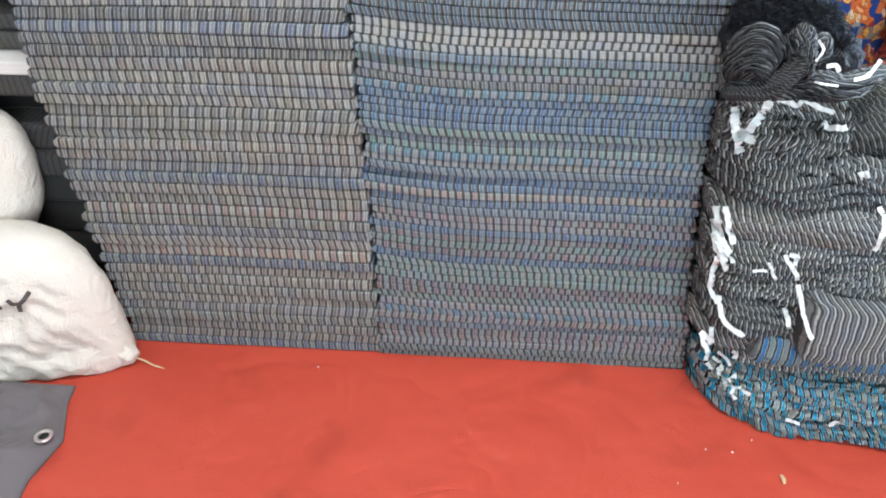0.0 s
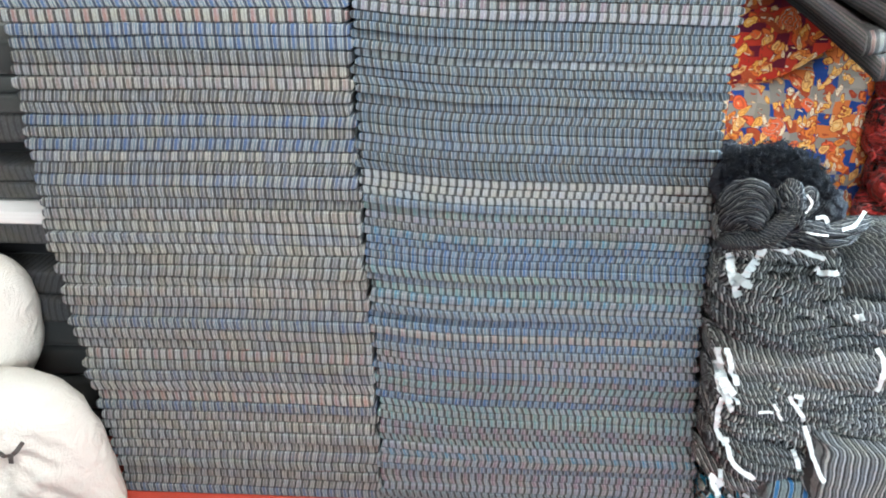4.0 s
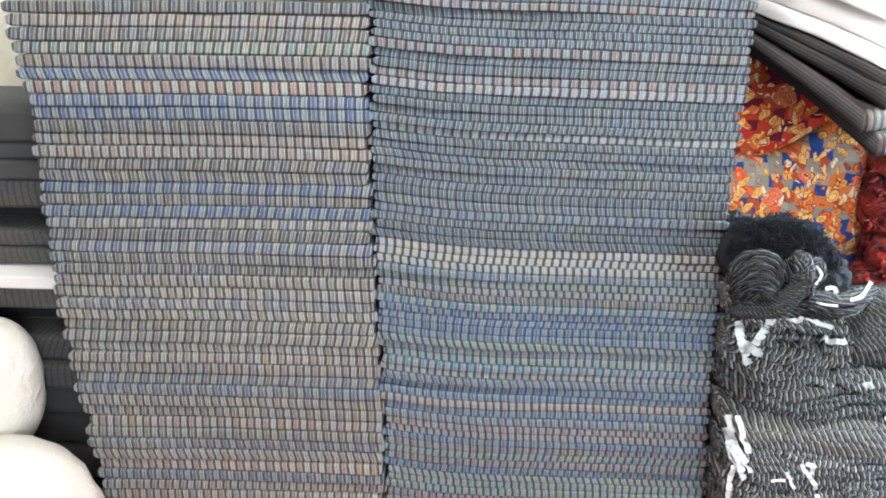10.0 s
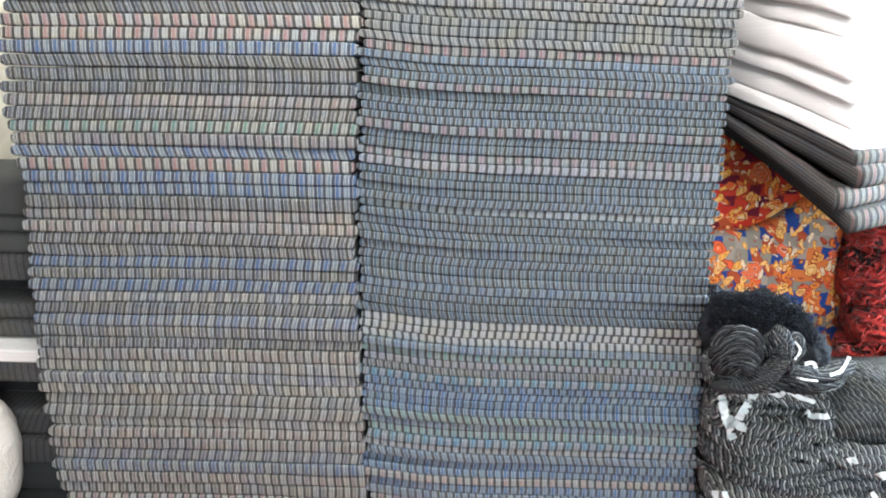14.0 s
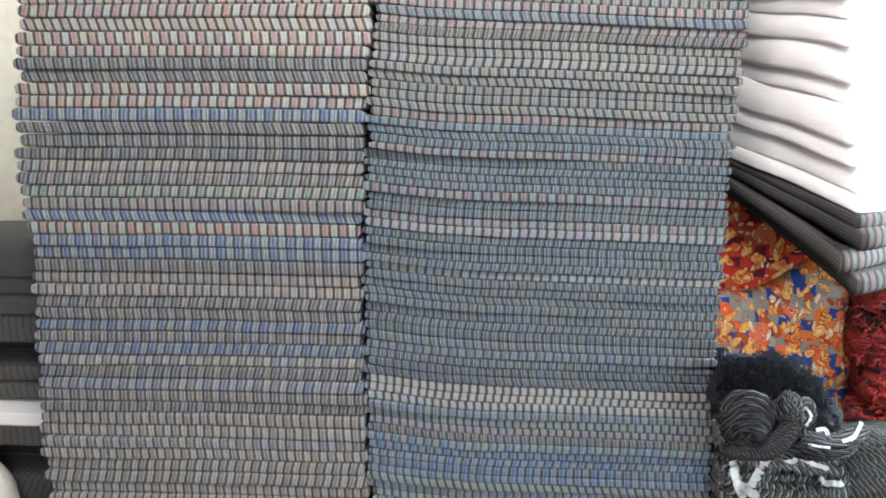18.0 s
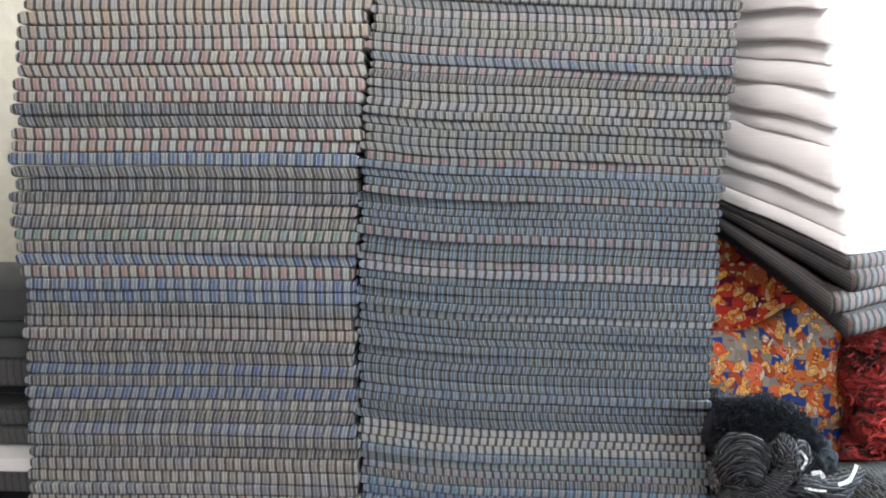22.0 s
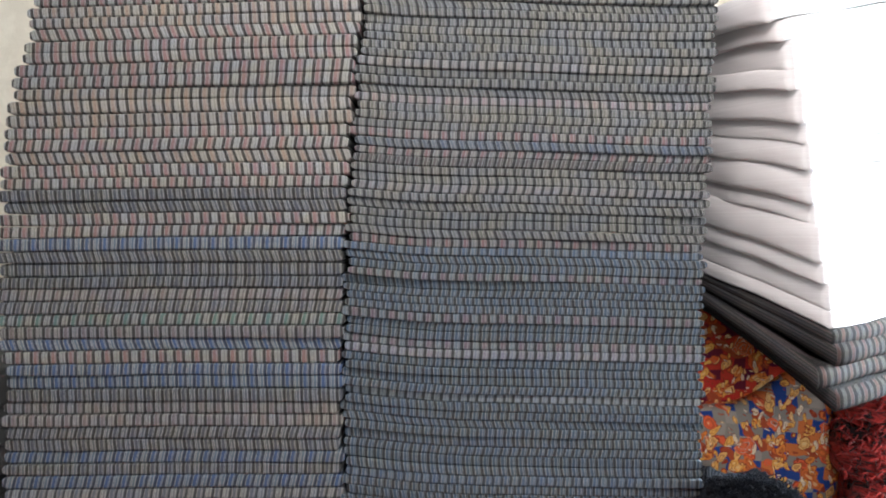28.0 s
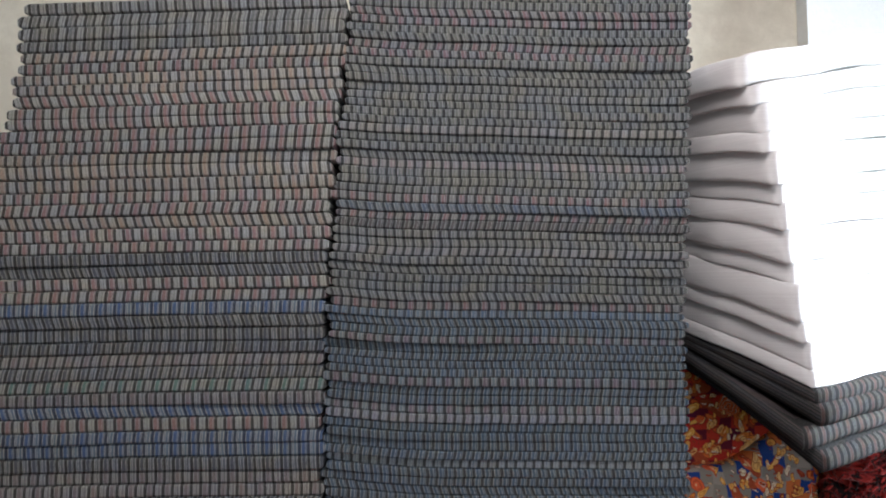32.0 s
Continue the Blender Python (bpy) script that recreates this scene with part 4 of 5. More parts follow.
# the white stack: lengths of cloth folded many times, of uneven thickness
BATCHES = [0.0, 0.05, 0.13, 0.19, 0.30, 0.36, 0.46, 0.54, 0.60, 0.70, 0.76, 0.85, 0.91, 1.0]
WHITE_CORNER = [(0.0, 0.862), (0.15, 0.842), (0.32, 0.825), (0.43, 0.820), (0.58, 0.804), (0.67, 0.791), (0.84, 0.768), (0.93, 0.739), (1.0, 0.705)]
pale = random.Random(12)
for k, (f, top) in enumerate(zip(BATCHES, BATCHES[1:])):
    jut = (0.004, -0.002, 0.001)[k % 3] + pale.uniform(-0.002, 0.002)
    cx = smooth_knots(WHITE_CORNER, f) - 1.1 * jut
    cy = -0.9 * jut
    zl = 1.213 + 0.475 * f
    zc = 1.077 + 0.590 * f + 0.010 * math.sin(math.pi * f)
    corner_cloth((cx, cy), (0.60 + 0.03 * f - jut, 0.40 - 0.08 * f - 0.6 * jut), (1.310 - 0.15 * f, 0.36 - 0.22 * f), (1.05, 0.76), zl, zc, zc + 0.006 + 0.10 * f, 0.640 * (top - f), [WHITE_CLOTH], 90 + k // 2,
                 "plain white cotton cloth folded in a tall stack", "white folded cloths", 0.09, 0.004, 0.012, pressed=0.85)

# ---- crumpled striped cloths on the floor ----
def swath(x0, x1, z0, z1, front, skew, mat, seed, lean, crinkle, label):
    """A length of cloth thrown down in a heap: a soft nose to the front, stripes running over it, and pleats along it."""
    nu, nv, deep = 190, 92, 0.30
    flat = 0.14 if crinkle < 0.002 else 0.32 if crinkle < 0.004 else 1.0
    verts, uvs = [], []
    for i in range(nu):
        s = i / (nu - 1)
        x = x0 + s * (x1 - x0)
        e = min(1.0, s * (x1 - x0) / (0.05 if crinkle > 0.003 else 0.015))
        h = (z1 - z0) * (1 + 0.35 * nz(x * 5.5, seed + 0.5)) * (0.30 + 0.70 * e ** 0.5 if crinkle > 0.004 else 0.78 + 0.22 * e ** 0.5)
        zm = 0.5 * (z0 + z1) + (0.014 * nz(x * 4.0, seed * 2.0) + 0.006 * nz(x * 13.0, seed * 2.0)) * min(1.0, 12 * z0)
        yf = front + 0.030 * nz(x * 5.0, seed + 3.0) + 0.06 * (1 - e) ** 2 + skew * max(0.0, (0.95 - x) / 0.3) ** 2
        half = 0.25 * math.pi * h
        reach = half + 0.055
        for j in range(nv):
            q = reach * (-1 + 2 * j / (nv - 1))
            if abs(q) < half:
                a = q / (0.5 * h)
                ny, nzz = -math.cos(a), math.sin(a)
                y, z = yf + 0.5 * h * (1 + ny) * flat, zm + 0.5 * h * math.copysign(abs(nzz) ** (0.8 if flat < 1 else 1.0), nzz)
            else:
                ny, nzz = 0.0, math.copysign(1.0, q)
                y, z = yf + 0.5 * h * flat + abs(q) - half, zm + 0.5 * h * nzz
            w = nz(x * 6.0, q * 14.0, seed)
            # gathered pleats, each with its stripes shifted against the next
            p = q * 62.0 + 2.2 * nz(x * 5.0, q * 6.0, seed + 7) + 0.7 * nz(x * 21.0, q * 9.0, seed + 8)
            f, number = p - math.floor(p), math.floor(p)
            shift = nz(number * 3.7, seed * 1.3, 0.5)
            pleat = math.sin(math.pi * f) ** 0.55 - 0.7
            small = 1 - 2.4 * abs(nz(x * 30.0 + 4.0 * w, q * 110.0 + 5.0 * w, seed + 11))
            cross = 1 - 2.2 * abs(nz(x * 60.0 + q * 24.0, q * 45.0, seed + 19))
            area = min(1.0, max(0.0, 0.55 + 1.6 * nz(x * 6.0, q * 7.0, seed + 23)))
            gather = min(1.0, max(0.0, crinkle - 0.0032) / 0.0035)
            d = crinkle * gather * (1.5 * pleat + area * (0.9 * small + 0.5 * cross)) + 0.35 * crinkle * small + 0.010 * w
            verts.append((x + 0.004 * nz(q * 30, x * 9, seed), y + d * ny - 0.5 * crinkle * small, max(z + d * nzz, 0.002)))
            uvs.append((x + lean * q + 0.008 * nz(x * 4.0, q * 9.0, seed + 2) + gather * (0.030 * shift + 0.012 * shift * (f - 0.5)) + 0.15 * d, q))
    for i in range(nu):
        verts.append((x0 + (x1 - x0) * i / (nu - 1), front + deep, max(0.5 * (z0 + z1), 0.004)))
        uvs.append((0, 0))
    faces = grid_faces(nu, nv)
    b = nu * nv
    for i in range(nu - 1):
        faces.append((i * nv + nv - 1, b + i, b + i + 1, (i + 1) * nv + nv - 1))
        faces.append((b + i, i * nv, (i + 1) * nv, b + i + 1))
    faces.append(tuple([b] + list(range(nv))[::-1]))
    faces.append(tuple([(nu - 1) * nv + j for j in range(nv)] + [b + nu - 1]))
    mid = Vector((0.5 * (x0 + x1), front + 0.1, max(z0, 0.002)))
    ob = link_mesh("crumpled_cloth", [Vector(v) - mid for v in verts], faces, mat, None, uvs)
    ob.location = mid
    return tagged(ob, label, "crumpled cloth", "crumpled striped cloths")


HEAP = [
    (0.70, 1.34, 0.000, 0.055, -0.185, 0.15, "teal", 0.30, 0.011), (0.69, 1.32, 0.045, 0.105, -0.175, 0.13, "teal", -0.35, 0.012),
    (0.80, 1.32, 0.080, 0.142, -0.180, 0.10, "teal", 0.05, 0.0075), (0.700, 0.90, 0.095, 0.165, -0.150, 0.10, "teal", 0.5, 0.012),
    (0.70, 1.32, 0.140, 0.180, -0.165, 0.08, "grey", -0.1, 0.006), (0.74, 1.32, 0.168, 0.238, -0.175, 0.05, "blue", 0.10, 0.003),
    (0.655, 0.82, 0.155, 0.230, -0.150, 0.07, "grey", 0.6, 0.006), (0.655, 0.86, 0.222, 0.300, -0.160, 0.06, "black", 0.1, 0.008),
    (0.650, 0.85, 0.285, 0.360, -0.160, 0.06, "black", -0.1, 0.007), (0.800, 1.32, 0.232, 0.345, -0.205, 0.0, "pale", 0.08, 0.0018),
    (0.800, 1.32, 0.332, 0.388, -0.170, 0.02, "grey", 0.05, 0.006), (0.645, 0.92, 0.345, 0.415, -0.155, 0.05, "black", 0.3, 0.007),
    (0.690, 1.30, 0.382, 0.428, -0.150, 0.04, "black", 0.1, 0.008), (0.635, 0.90, 0.405, 0.508, -0.160, 0.04, "grey", 0.50, 0.0046),
    (0.815, 1.28, 0.420, 0.522, -0.150, 0.0, "grey", -0.20, 0.0065), (0.620, 1.28, 0.498, 0.558, -0.150, 0.04, "black", 0.05, 0.0085),
    (0.612, 1.26, 0.545, 0.592, -0.135, 0.03, "black", 0.3, 0.008), (0.755, 1.24, 0.572, 0.696, -0.125, 0.0, "coal", 0.55, 0.0050),
    (0.612, 0.82, 0.575, 0.652, -0.130, 0.03, "black", -0.4, 0.008), (0.602, 0.80, 0.635, 0.712, -0.125, 0.02, "grey", 1.1, 0.0075),
]
HEAP_WORDS = {"teal": "turquoise and black striped cloth crumpled on the floor", "blue": "blue and grey striped cloth crumpled in a heap",
              "grey": "grey and black striped cloth crumpled in a heap", "black": "black cloth with fine grey stripes crumpled in a heap",
              "pale": "pale grey striped cloth lying flat in the heap", "coal": "charcoal cloth with thin pale lines on the heap"}
for k, (x0, z0, front) in enumerate(RED_PILE):
    red = swath(x0, 1.60, z0, z0 + 0.105, front, 0.0, RED_BLACK, 60 + k, 0.4 * math.sin(k * 2.0), 0.012, "dark red and black rough cloth in a loose pile")
    tagged(red, "dark red and black rough cloth in a loose pile", "crumpled cloth", "red and black cloths")
    if z0 > 0.5:
        nap = random.Random(700 + k)
        skin = surface_of([red])
        nv_, nf_, nu_ = [], [], []
        for q in range(420):
            x, z = nap.uniform(x0, 1.26), z0 + nap.uniform(-0.01, 0.115)
            place = skin.ray_cast(Vector((x, -0.6, z)), Vector((0, 1, 0)))[0]
            if place is None or place.y > front + 0.12:
                continue
            base = place - red.location
            fall = Vector((nap.uniform(-0.022, 0.006), nap.uniform(-0.012, -0.003), nap.uniform(-0.020, 0.004)))
            tv, tf, _ = tube([base, base + 0.5 * fall + Vector((0, -0.004, nap.uniform(0, 0.006))), base + fall], nap.uniform(0.0010, 0.0022), 7, 4, 0.3, q, 0.4)
            nf_ += [tuple(i + len(nv_) for i in f) for f in tf]
            nv_ += tv
            nu_ += [(x + 0.3 * q, z)] * len(tv)
        tagged(link_mesh("nap", nv_, nf_, RED_BLACK, red, nu_), "shaggy red and black nap", kind="stuff")
heap_obs = []
for k, (x0, x1, z0, z1, front, skew, kind, lean, crinkle) in enumerate(HEAP):
    x0 += 0.012 * min(1.0, z0 / 0.2) - 0.006 * (z0 < 0.07) + 0.022 * min(1.0, max(0.0, (z0 - 0.35) / 0.25))
    heap_obs.append(swath(x0, x1, z0, z1, front, skew, CRUMPLE[kind], 20 + k, lean, crinkle, HEAP_WORDS[kind]))

# the knotted navy cloth on top of the heap
fringed = lump("crumpled_cloth", 0.622, 0.795, 0.69, 0.815, -0.066, 0.16, CRUMPLE["ink"], 45, 0.011, "navy cloth with a crinkled edge bunched on the heap", "crumpled cloth",
     "crumpled striped cloths", turn=0.9)
lump("crumpled_cloth", 0.715, 0.838, 0.70, 0.765, -0.110, 0.14, CRUMPLE["ink"], 52, 0.012, "dark navy cloth pushed behind the knotted one", "crumpled cloth",
     "crumpled striped cloths", turn=0.4)
fr = random.Random(31)
fv, ff = [], []
for k in range(2600):
    x = fr.uniform(0.615, 0.800)
    crest = 0.846 - 1.6 * (x - 0.70) ** 2 * (1 if x < 0.70 else 4.5)
    deep = fr.uniform(0.0, 0.065)
    base = Vector((x, -0.078 - 0.25 * deep + fr.uniform(0.0, 0.03), crest - deep)) - fringed.location
    tip = Vector((fr.uniform(-0.012, 0.012), fr.uniform(-0.020, -0.002), fr.uniform(-0.013, 0.010)))
    curl = Vector((fr.uniform(-0.006, 0.006), fr.uniform(-0.004, 0.002), fr.uniform(-0.004, 0.006)))
    tv, tf, _ = tube([base, base + 0.4 * tip + curl, base + 0.8 * tip - curl, base + tip], fr.uniform(0.0004, 0.0010), 8, 3, 0.3, k, 0.5)
    ff += [tuple(i + len(fv) for i in f) for f in tf]
    fv += tv
tagged(link_mesh("fringe", fv, ff, CRUMPLE["ink"], fringed, [(v.x * 3, v.z * 3) for v in fv], True), "short crinkled navy fringe", kind="stuff")
knot = tagged(new("knotted_cloth"), "navy and black striped cloth twisted into a loose knot", "crumpled cloth", "crumpled striped cloths")
knot.location = (0.70, -0.12, 0.69)
ROLLS = [
    ([(0.574, -0.165, 0.738), (0.574, -0.185, 0.782), (0.596, -0.195, 0.816), (0.63, -0.19, 0.8), (0.652, -0.18, 0.764)], 0.0125, 0.15),
    ([(0.577, -0.169, 0.738), (0.579, -0.188, 0.779), (0.599, -0.198, 0.806), (0.628, -0.193, 0.793), (0.648, -0.18, 0.76)], 0.0118, 0.15),
    ([(0.581, -0.17300000000000001, 0.739), (0.585, -0.191, 0.775), (0.602, -0.201, 0.797), (0.626, -0.196, 0.785), (0.644, -0.18, 0.756)], 0.0111, 0.15),
    ([(0.584, -0.17700000000000002, 0.739), (0.591, -0.194, 0.772), (0.604, -0.20400000000000001, 0.788), (0.623, -0.199, 0.777), (0.641, -0.18, 0.753)], 0.0104, 0.15),
    ([(0.588, -0.181, 0.74), (0.596, -0.197, 0.769), (0.607, -0.20700000000000002, 0.778), (0.621, -0.202, 0.769), (0.637, -0.18, 0.749)], 0.0097, 0.15),
    ([(0.591, -0.185, 0.74), (0.602, -0.2, 0.766), (0.61, -0.21000000000000002, 0.769), (0.619, -0.20500000000000002, 0.761), (0.633, -0.18, 0.745)], 0.0090, 0.15),
    ([(0.569, -0.165, 0.714), (0.598, -0.19, 0.728), (0.632, -0.203, 0.738), (0.659, -0.208, 0.759), (0.676, -0.205, 0.786), (0.68, -0.195, 0.811), (0.671, -0.18, 0.822)], 0.0125, 1.00),
    ([(0.662, -0.185, 0.816), (0.671, -0.2, 0.809), (0.684, -0.205, 0.789), (0.69, -0.2, 0.764), (0.681, -0.19, 0.741)], 0.0115, 0.50),
    ([(0.654, -0.18, 0.809), (0.662, -0.192, 0.797), (0.668, -0.196, 0.775), (0.667, -0.19, 0.752)], 0.0105, 0.30),
    ([(0.576, -0.17, 0.732), (0.608, -0.19, 0.744), (0.645, -0.195, 0.75), (0.672, -0.19, 0.74)], 0.0115, 0.20),
    ([(0.572, -0.16, 0.723), (0.617, -0.18, 0.731), (0.664, -0.185, 0.728), (0.711, -0.18, 0.726)], 0.0110, 0.30),
    ([(0.681, -0.19, 0.74), (0.721, -0.185, 0.739), (0.763, -0.175, 0.734), (0.811, -0.15, 0.739), (0.845, -0.12, 0.741)], 0.0115, 0.10),
    ([(0.689, -0.185, 0.73), (0.73, -0.18, 0.726), (0.775, -0.17, 0.724), (0.822, -0.145, 0.726)], 0.0120, 0.10),
    ([(0.701, -0.18, 0.743), (0.736, -0.178, 0.744), (0.778, -0.165, 0.738), (0.825, -0.135, 0.747)], 0.0105, 0.10),
    ([(0.703, -0.17, 0.787), (0.725, -0.16, 0.797), (0.73, -0.165, 0.78), (0.715, -0.17, 0.76)], 0.0100, 0.20),
    ([(0.581, -0.14, 0.749), (0.58, -0.135, 0.764), (0.595, -0.13, 0.787), (0.621, -0.13, 0.802)], 0.0110, 0.20),
]
for k, (pts, rad, twist) in enumerate(ROLLS):
    tv, tf, tu = tube([Vector((x if x > 0.72 else 0.72 + 0.80 * (x - 0.72), y + 0.01, z - 0.008)) - knot.location for x, y, z in pts], 0.85 * rad, 70, 40, 0.55, k * 3.3, 0.45, twist)
    link_mesh("roll", tv, tf, CRUMPLE["navy"], knot, tu)

# ---- grey cloth bag on the floor ----
def floor_cloth():
    nu, nv = 80, 80
    verts, uvs = [], []
    for i in range(nu):
        s = i / (nu - 1)
        for j in range(nv):
            v = j / (nv - 1)
            x = -1.05 + s * (0.47 - 0.06 * v)
            y = -0.55 + v * 0.40
            x += 0.03 * max(0.0, 1 - abs(v - 0.62) * 4) * s
            e = min(1.0, min(s, 1 - s, v, 1 - v) * 9)
            z = 0.004 + 0.020 * e ** 0.6 + 0.014 * e * nz(x * 9, y * 9, 3.0) + 0.012 * e * (1 - 2.4 * abs(nz(x * 9 + y * 5, y * 8 - x * 3, 8))) + 0.005 * e * (1 - 2.4 * abs(nz(x * 24, y * 30, 5)))
            verts.append((x, y, max(0.003, z)))
            uvs.append((x, y))
    base = len(verts)
    faces = grid_faces(nu, nv)
    rim = [i * nv for i in range(nu)] + [(nu - 1) * nv + j for j in range(1, nv)] + [i * nv + nv - 1 for i in range(nu - 2, -1, -1)] + [j for j in range(nv - 2, 0, -1)]
    for k, idx in enumerate(rim):
        verts.append((verts[idx][0], verts[idx][1], 0.001))
        uvs.append((0, 0))
    for k in range(len(rim)):
        q = (k + 1) % len(rim)
        faces.append((rim[k], base + k, base + q, rim[q]))
    ob = new("cloth_bag")
    ob.location = (-0.8, -0.35, 0)
    link_mesh("bag_body", [Vector(v) - Vector((-0.8, -0.35, 0)) for v in verts], faces, GREY_CLOTH, ob, uvs)
    return tagged(ob, "flat grey cloth bag with a metal eyelet on the red floor", "cloth bag")


bag = floor_cloth()


# ---- white selvedges hanging out of the heap ----
heap_skin = surface_of(heap_obs)
INWARD = Vector((0.38, 1.0, -0.55)).normalized()


def selvedge(owner, way, width, seed, lift=0.002):
    """A narrow white strip lying along the heap; way: its places in x and z, seen from the aisle."""
    pts = []
    for p in spline([(x + 0.016 * (x < 0.72), 0.0, z) for x, z in way], 14):
        p = Vector((p.x + 0.004 * nz(p.z * 70, seed), -0.16, p.z + 0.004 * nz(p.x * 70, seed)))
        place, normal, _, _ = heap_skin.ray_cast(p - 0.25 * INWARD, INWARD)
        if place is None or (pts and abs(place.y - pts[-1].y) > 0.035):
            place = p if not pts else Vector((p.x, pts[-1].y, p.z))
        pts.append(place - (lift + 0.002) * INWARD)
    rv, rf = ribbon([p - owner.location for p in pts], 0.95 * width, (-0.3, -1.0, 0.4), 44, 0.0016, 0.7, seed)
    return link_mesh("selvedge", rv, rf, SELVEDGE, owner, None, False, "white cotton selvedge strip")


STRIPS = [
    (19, [(0.653, 0.706), (0.646, 0.684), (0.631, 0.653)], 0.015), (19, [(0.598, 0.702), (0.612, 0.661), (0.645, 0.634)], 0.014),
    (18, [(0.600, 0.689), (0.612, 0.650), (0.627, 0.615)], 0.015), (19, [(0.665, 0.709), (0.696, 0.698), (0.720, 0.707), (0.747, 0.694), (0.771, 0.686)], 0.008),
    (17, [(0.759, 0.669), (0.776, 0.659), (0.798, 0.663)], 0.010), (16, [(0.837, 0.575), (0.845, 0.579), (0.851, 0.581)], 0.013),
    (15, [(0.889, 0.549), (0.900, 0.553), (0.911, 0.554)], 0.014), (14, [(0.884, 0.521), (0.899, 0.493), (0.899, 0.438)], 0.008),
    (11, [(0.759, 0.421), (0.783, 0.385), (0.794, 0.368)], 0.008), (11, [(0.765, 0.421), (0.781, 0.415), (0.780, 0.398)], 0.008),
    (9, [(0.796, 0.358), (0.818, 0.302), (0.842, 0.252)], 0.009), (8, [(0.786, 0.305), (0.795, 0.283), (0.803, 0.261)], 0.009),
    (11, [(0.735, 0.404), (0.746, 0.385), (0.756, 0.363)], 0.006), (11, [(0.697, 0.382), (0.716, 0.386), (0.736, 0.383)], 0.005),
    (8, [(0.628, 0.407), (0.628, 0.338), (0.650, 0.303)], 0.011), (7, [(0.648, 0.318), (0.669, 0.268), (0.712, 0.236)], 0.010),
    (6, [(0.648, 0.240), (0.659, 0.185), (0.668, 0.169)], 0.010), (3, [(0.650, 0.189), (0.652, 0.165), (0.656, 0.149)], 0.009),
    (2, [(0.736, 0.132), (0.729, 0.122), (0.721, 0.113)], 0.009), (1, [(0.730, 0.101), (0.752, 0.097), (0.773, 0.089)], 0.008),
    (1, [(0.719, 0.097), (0.735, 0.086), (0.749, 0.072)], 0.007), (0, [(0.850, 0.039), (0.864, 0.036), (0.878, 0.031)], 0.007),
    (0, [(0.933, 0.032), (0.940, 0.040), (0.947, 0.046)], 0.007), (3, [(0.699, 0.188), (0.710, 0.180), (0.720, 0.169)], 0.008),
    (1, [(0.679, 0.140), (0.692, 0.118), (0.708, 0.100)], 0.010), (3, [(0.656, 0.144), (0.664, 0.136), (0.672, 0.130)], 0.009),
    (6, [(0.672, 0.176), (0.690, 0.166), (0.704, 0.150)], 0.006), (3, [(0.665, 0.160), (0.684, 0.150), (0.690, 0.135)], 0.007),
]
for k, (i, way, width) in enumerate(STRIPS):
    selvedge(heap_obs[i], way, width, 3.0 * k)
# a bundle of frayed strips hanging over the edge of the heap
bundle = random.Random(8)
for k in range(11):
    top = bundle.uniform(0.0, 1.0)
    x, z = 0.602 + 0.022 * top, 0.512 - 0.028 * (k % 3)
    drop = bundle.uniform(0.055, 0.10)
    run = bundle.uniform(0.025, 0.048)
    selvedge(heap_obs[13], [(x, z), (x + 0.4 * run, z - 0.5 * drop), (x + run, z - drop)], bundle.uniform(0.007, 0.011), 100.0 + k, 0.001 * (k % 5))
# strips of the knotted cloth
for pts, width in (([(0.694, -0.214, 0.808), (0.703, -0.216, 0.795), (0.698, -0.214, 0.778)], 0.007), ([(0.718, -0.205, 0.768), (0.730, -0.206, 0.770), (0.738, -0.203, 0.760)], 0.012),
                   ([(0.768, -0.190, 0.744), (0.790, -0.180, 0.748), (0.808, -0.165, 0.766)], 0.011), ([(0.705, -0.212, 0.748), (0.720, -0.210, 0.744), (0.742, -0.205, 0.740)], 0.007)):
    rv, rf = ribbon([Vector(p) - knot.location for p in pts], 0.5 * width, (-0.2, -1.0, 0.3), 30, 0.0016, 1.2, width * 900)
    link_mesh("selvedge", rv, rf, SELVEDGE, knot, None, False, "white cotton selvedge strip")

# ---- small parts of the sack and the bag ----
def ring(radius, thick, n=28, m=10):
    verts = []
    for i in range(n):
        a = 2 * math.pi * i / n
        for j in range(m):
            b = 2 * math.pi * j / m
            r = radius + thick * math.cos(b)
            verts.append((r * math.cos(a), r * math.sin(a), 0.6 * thick * math.sin(b)))
    faces = [(i * m + j, ((i + 1) % n) * m + j, ((i + 1) % n) * m + (j + 1) % m, i * m + (j + 1) % m) for i in range(n) for j in range(m)]
    return verts, faces


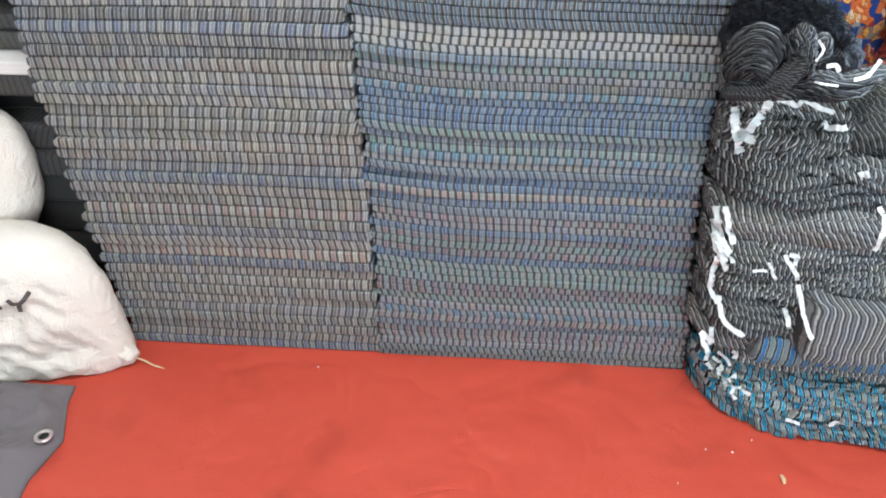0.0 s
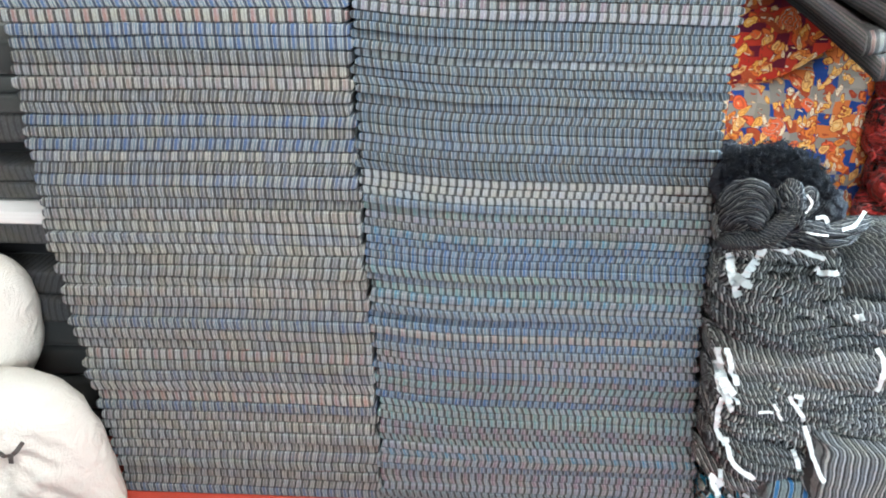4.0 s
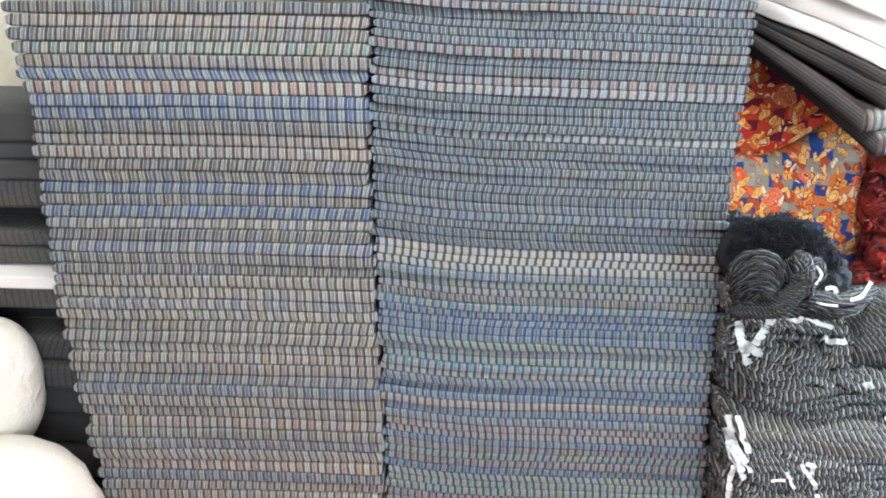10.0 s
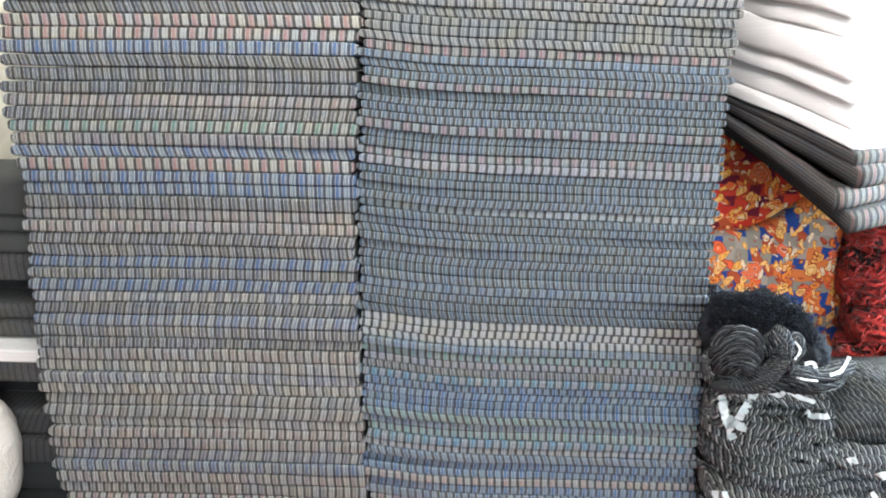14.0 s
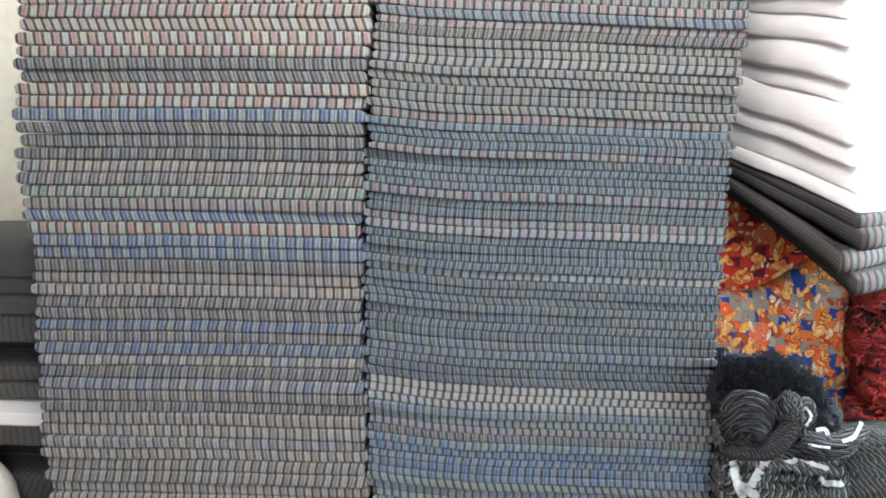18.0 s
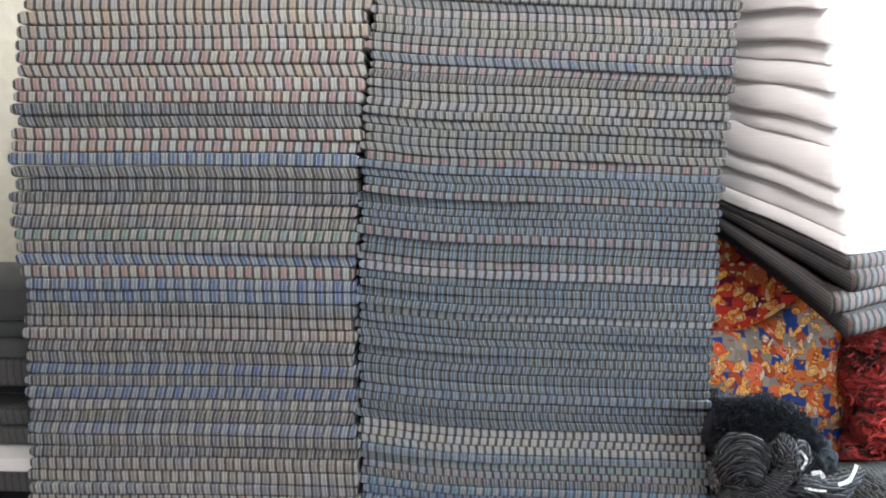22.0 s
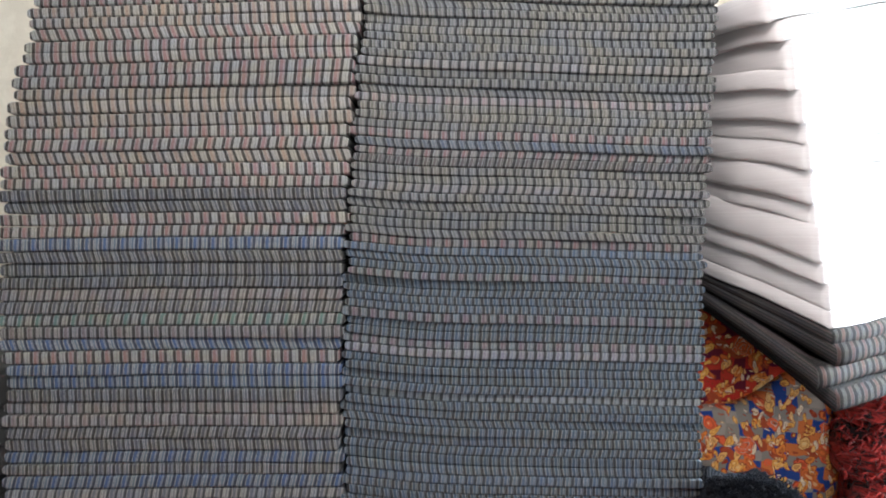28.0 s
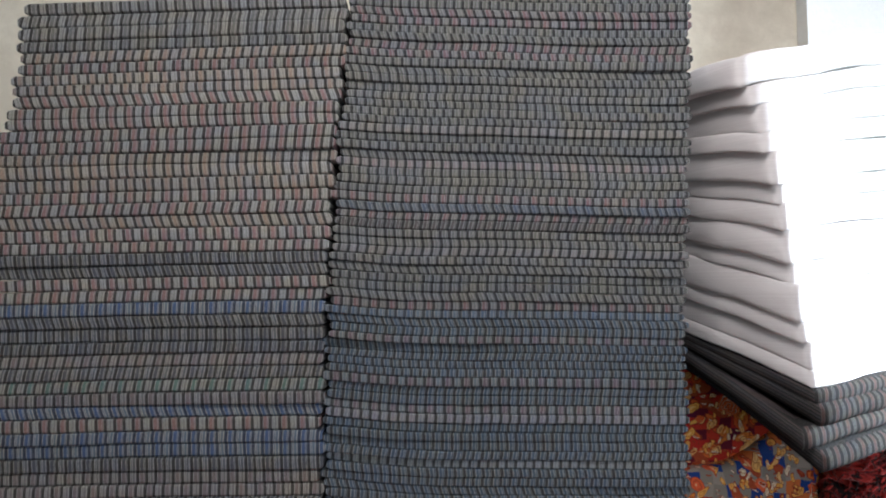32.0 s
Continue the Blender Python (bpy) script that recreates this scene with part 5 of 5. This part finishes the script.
rv, rf = ring(0.0140, 0.0044)
eyelet = link_mesh("eyelet", rv, rf, METAL, bag, None, True, "pale metal eyelet")
eyelet.location = Vector((-0.612, -0.316, 0.030)) - bag.location
# a black disc paints the dark inside the eyelet
disc = [(0.010 * math.cos(2 * math.pi * k / 20), 0.010 * math.sin(2 * math.pi * k / 20), 0) for k in range(20)]
hole = link_mesh("eyelet_hole", disc, [tuple(range(20))], GAP_BLACK, bag, None, False)
hole.location = Vector((-0.612, -0.316, 0.029)) - bag.location
tv, tf, tu = tube([(0.350, -0.022, 0.028), (0.375, -0.014, 0.010), (0.40, -0.022, 0.004), (0.430, -0.030, 0.003)], 0.0017, 24, 8, 0.3, 2.0)
link_mesh("string", tv, tf, STRAW, sack_low, tu, True, "frayed straw-coloured string")
sack_skin = surface_of([part for part in sack_low.children if part.name.startswith("sack_body")])
for a, b, bow in (((-0.775, 0.199), (-0.756, 0.217), 0.004), ((-0.756, 0.217), (-0.729, 0.221), 0.002), ((-0.773, 0.198), (-0.752, 0.195), -0.002),
                  ((-0.716, 0.236), (-0.702, 0.219), -0.002), ((-0.702, 0.219), (-0.676, 0.246), -0.003), ((-0.702, 0.221), (-0.710, 0.196), 0.0)):
    pts = []
    for p in (a, (0.5 * (a[0] + b[0]), 0.5 * (a[1] + b[1]) + bow), b):
        place = sack_skin.ray_cast(Vector((p[0] + 0.9, -1.0, p[1])), Vector((0, 1, 0)))[0]
        pts.append(place - Vector((0, 0.001, 0)))
    rv, rf = ribbon(pts, 0.009, (0.25, -1.0, 0.1), 12, 0.002, 0.2, a[0])
    link_mesh("ink_mark", rv, rf, INK, sack_low, None, False, "smudged dark ink stroke")

# ---- litter on the floor ----
straw_bit = link_mesh("straw_bit", *tube([(0.815, -0.300, 0.004), (0.817, -0.290, 0.006), (0.815, -0.278, 0.004)], 0.0032, 12, 8, 0.2, 5.0)[:2], STRAW)
tagged(straw_bit, "short piece of straw lying on the red floor", "straw")
for x, y, r in ((-0.126, -0.047, 0.0025), (0.689, -0.224, 0.0022), (0.739, -0.227, 0.0028), (0.785, -0.192, 0.002), (0.62, -0.31, 0.0016)):
    bm = bmesh.new()
    bmesh.ops.create_icosphere(bm, subdivisions=1, radius=r)
    for v in bm.verts:
        v.co.z = v.co.z * 0.5 + r * 0.5
        v.co += 0.3 * r * Vector((nz(v.co.x * 900, x), nz(v.co.y * 900, y), 0))
    me = bpy.data.meshes.new("lint")
    bm.to_mesh(me)
    bm.free()
    me.materials.append(SELVEDGE)
    ob = new("lint", me)
    ob.location = (x, y, 0.0)
    tagged(ob, "tiny white scrap of lint on the red floor", "lint", "lint on the floor")
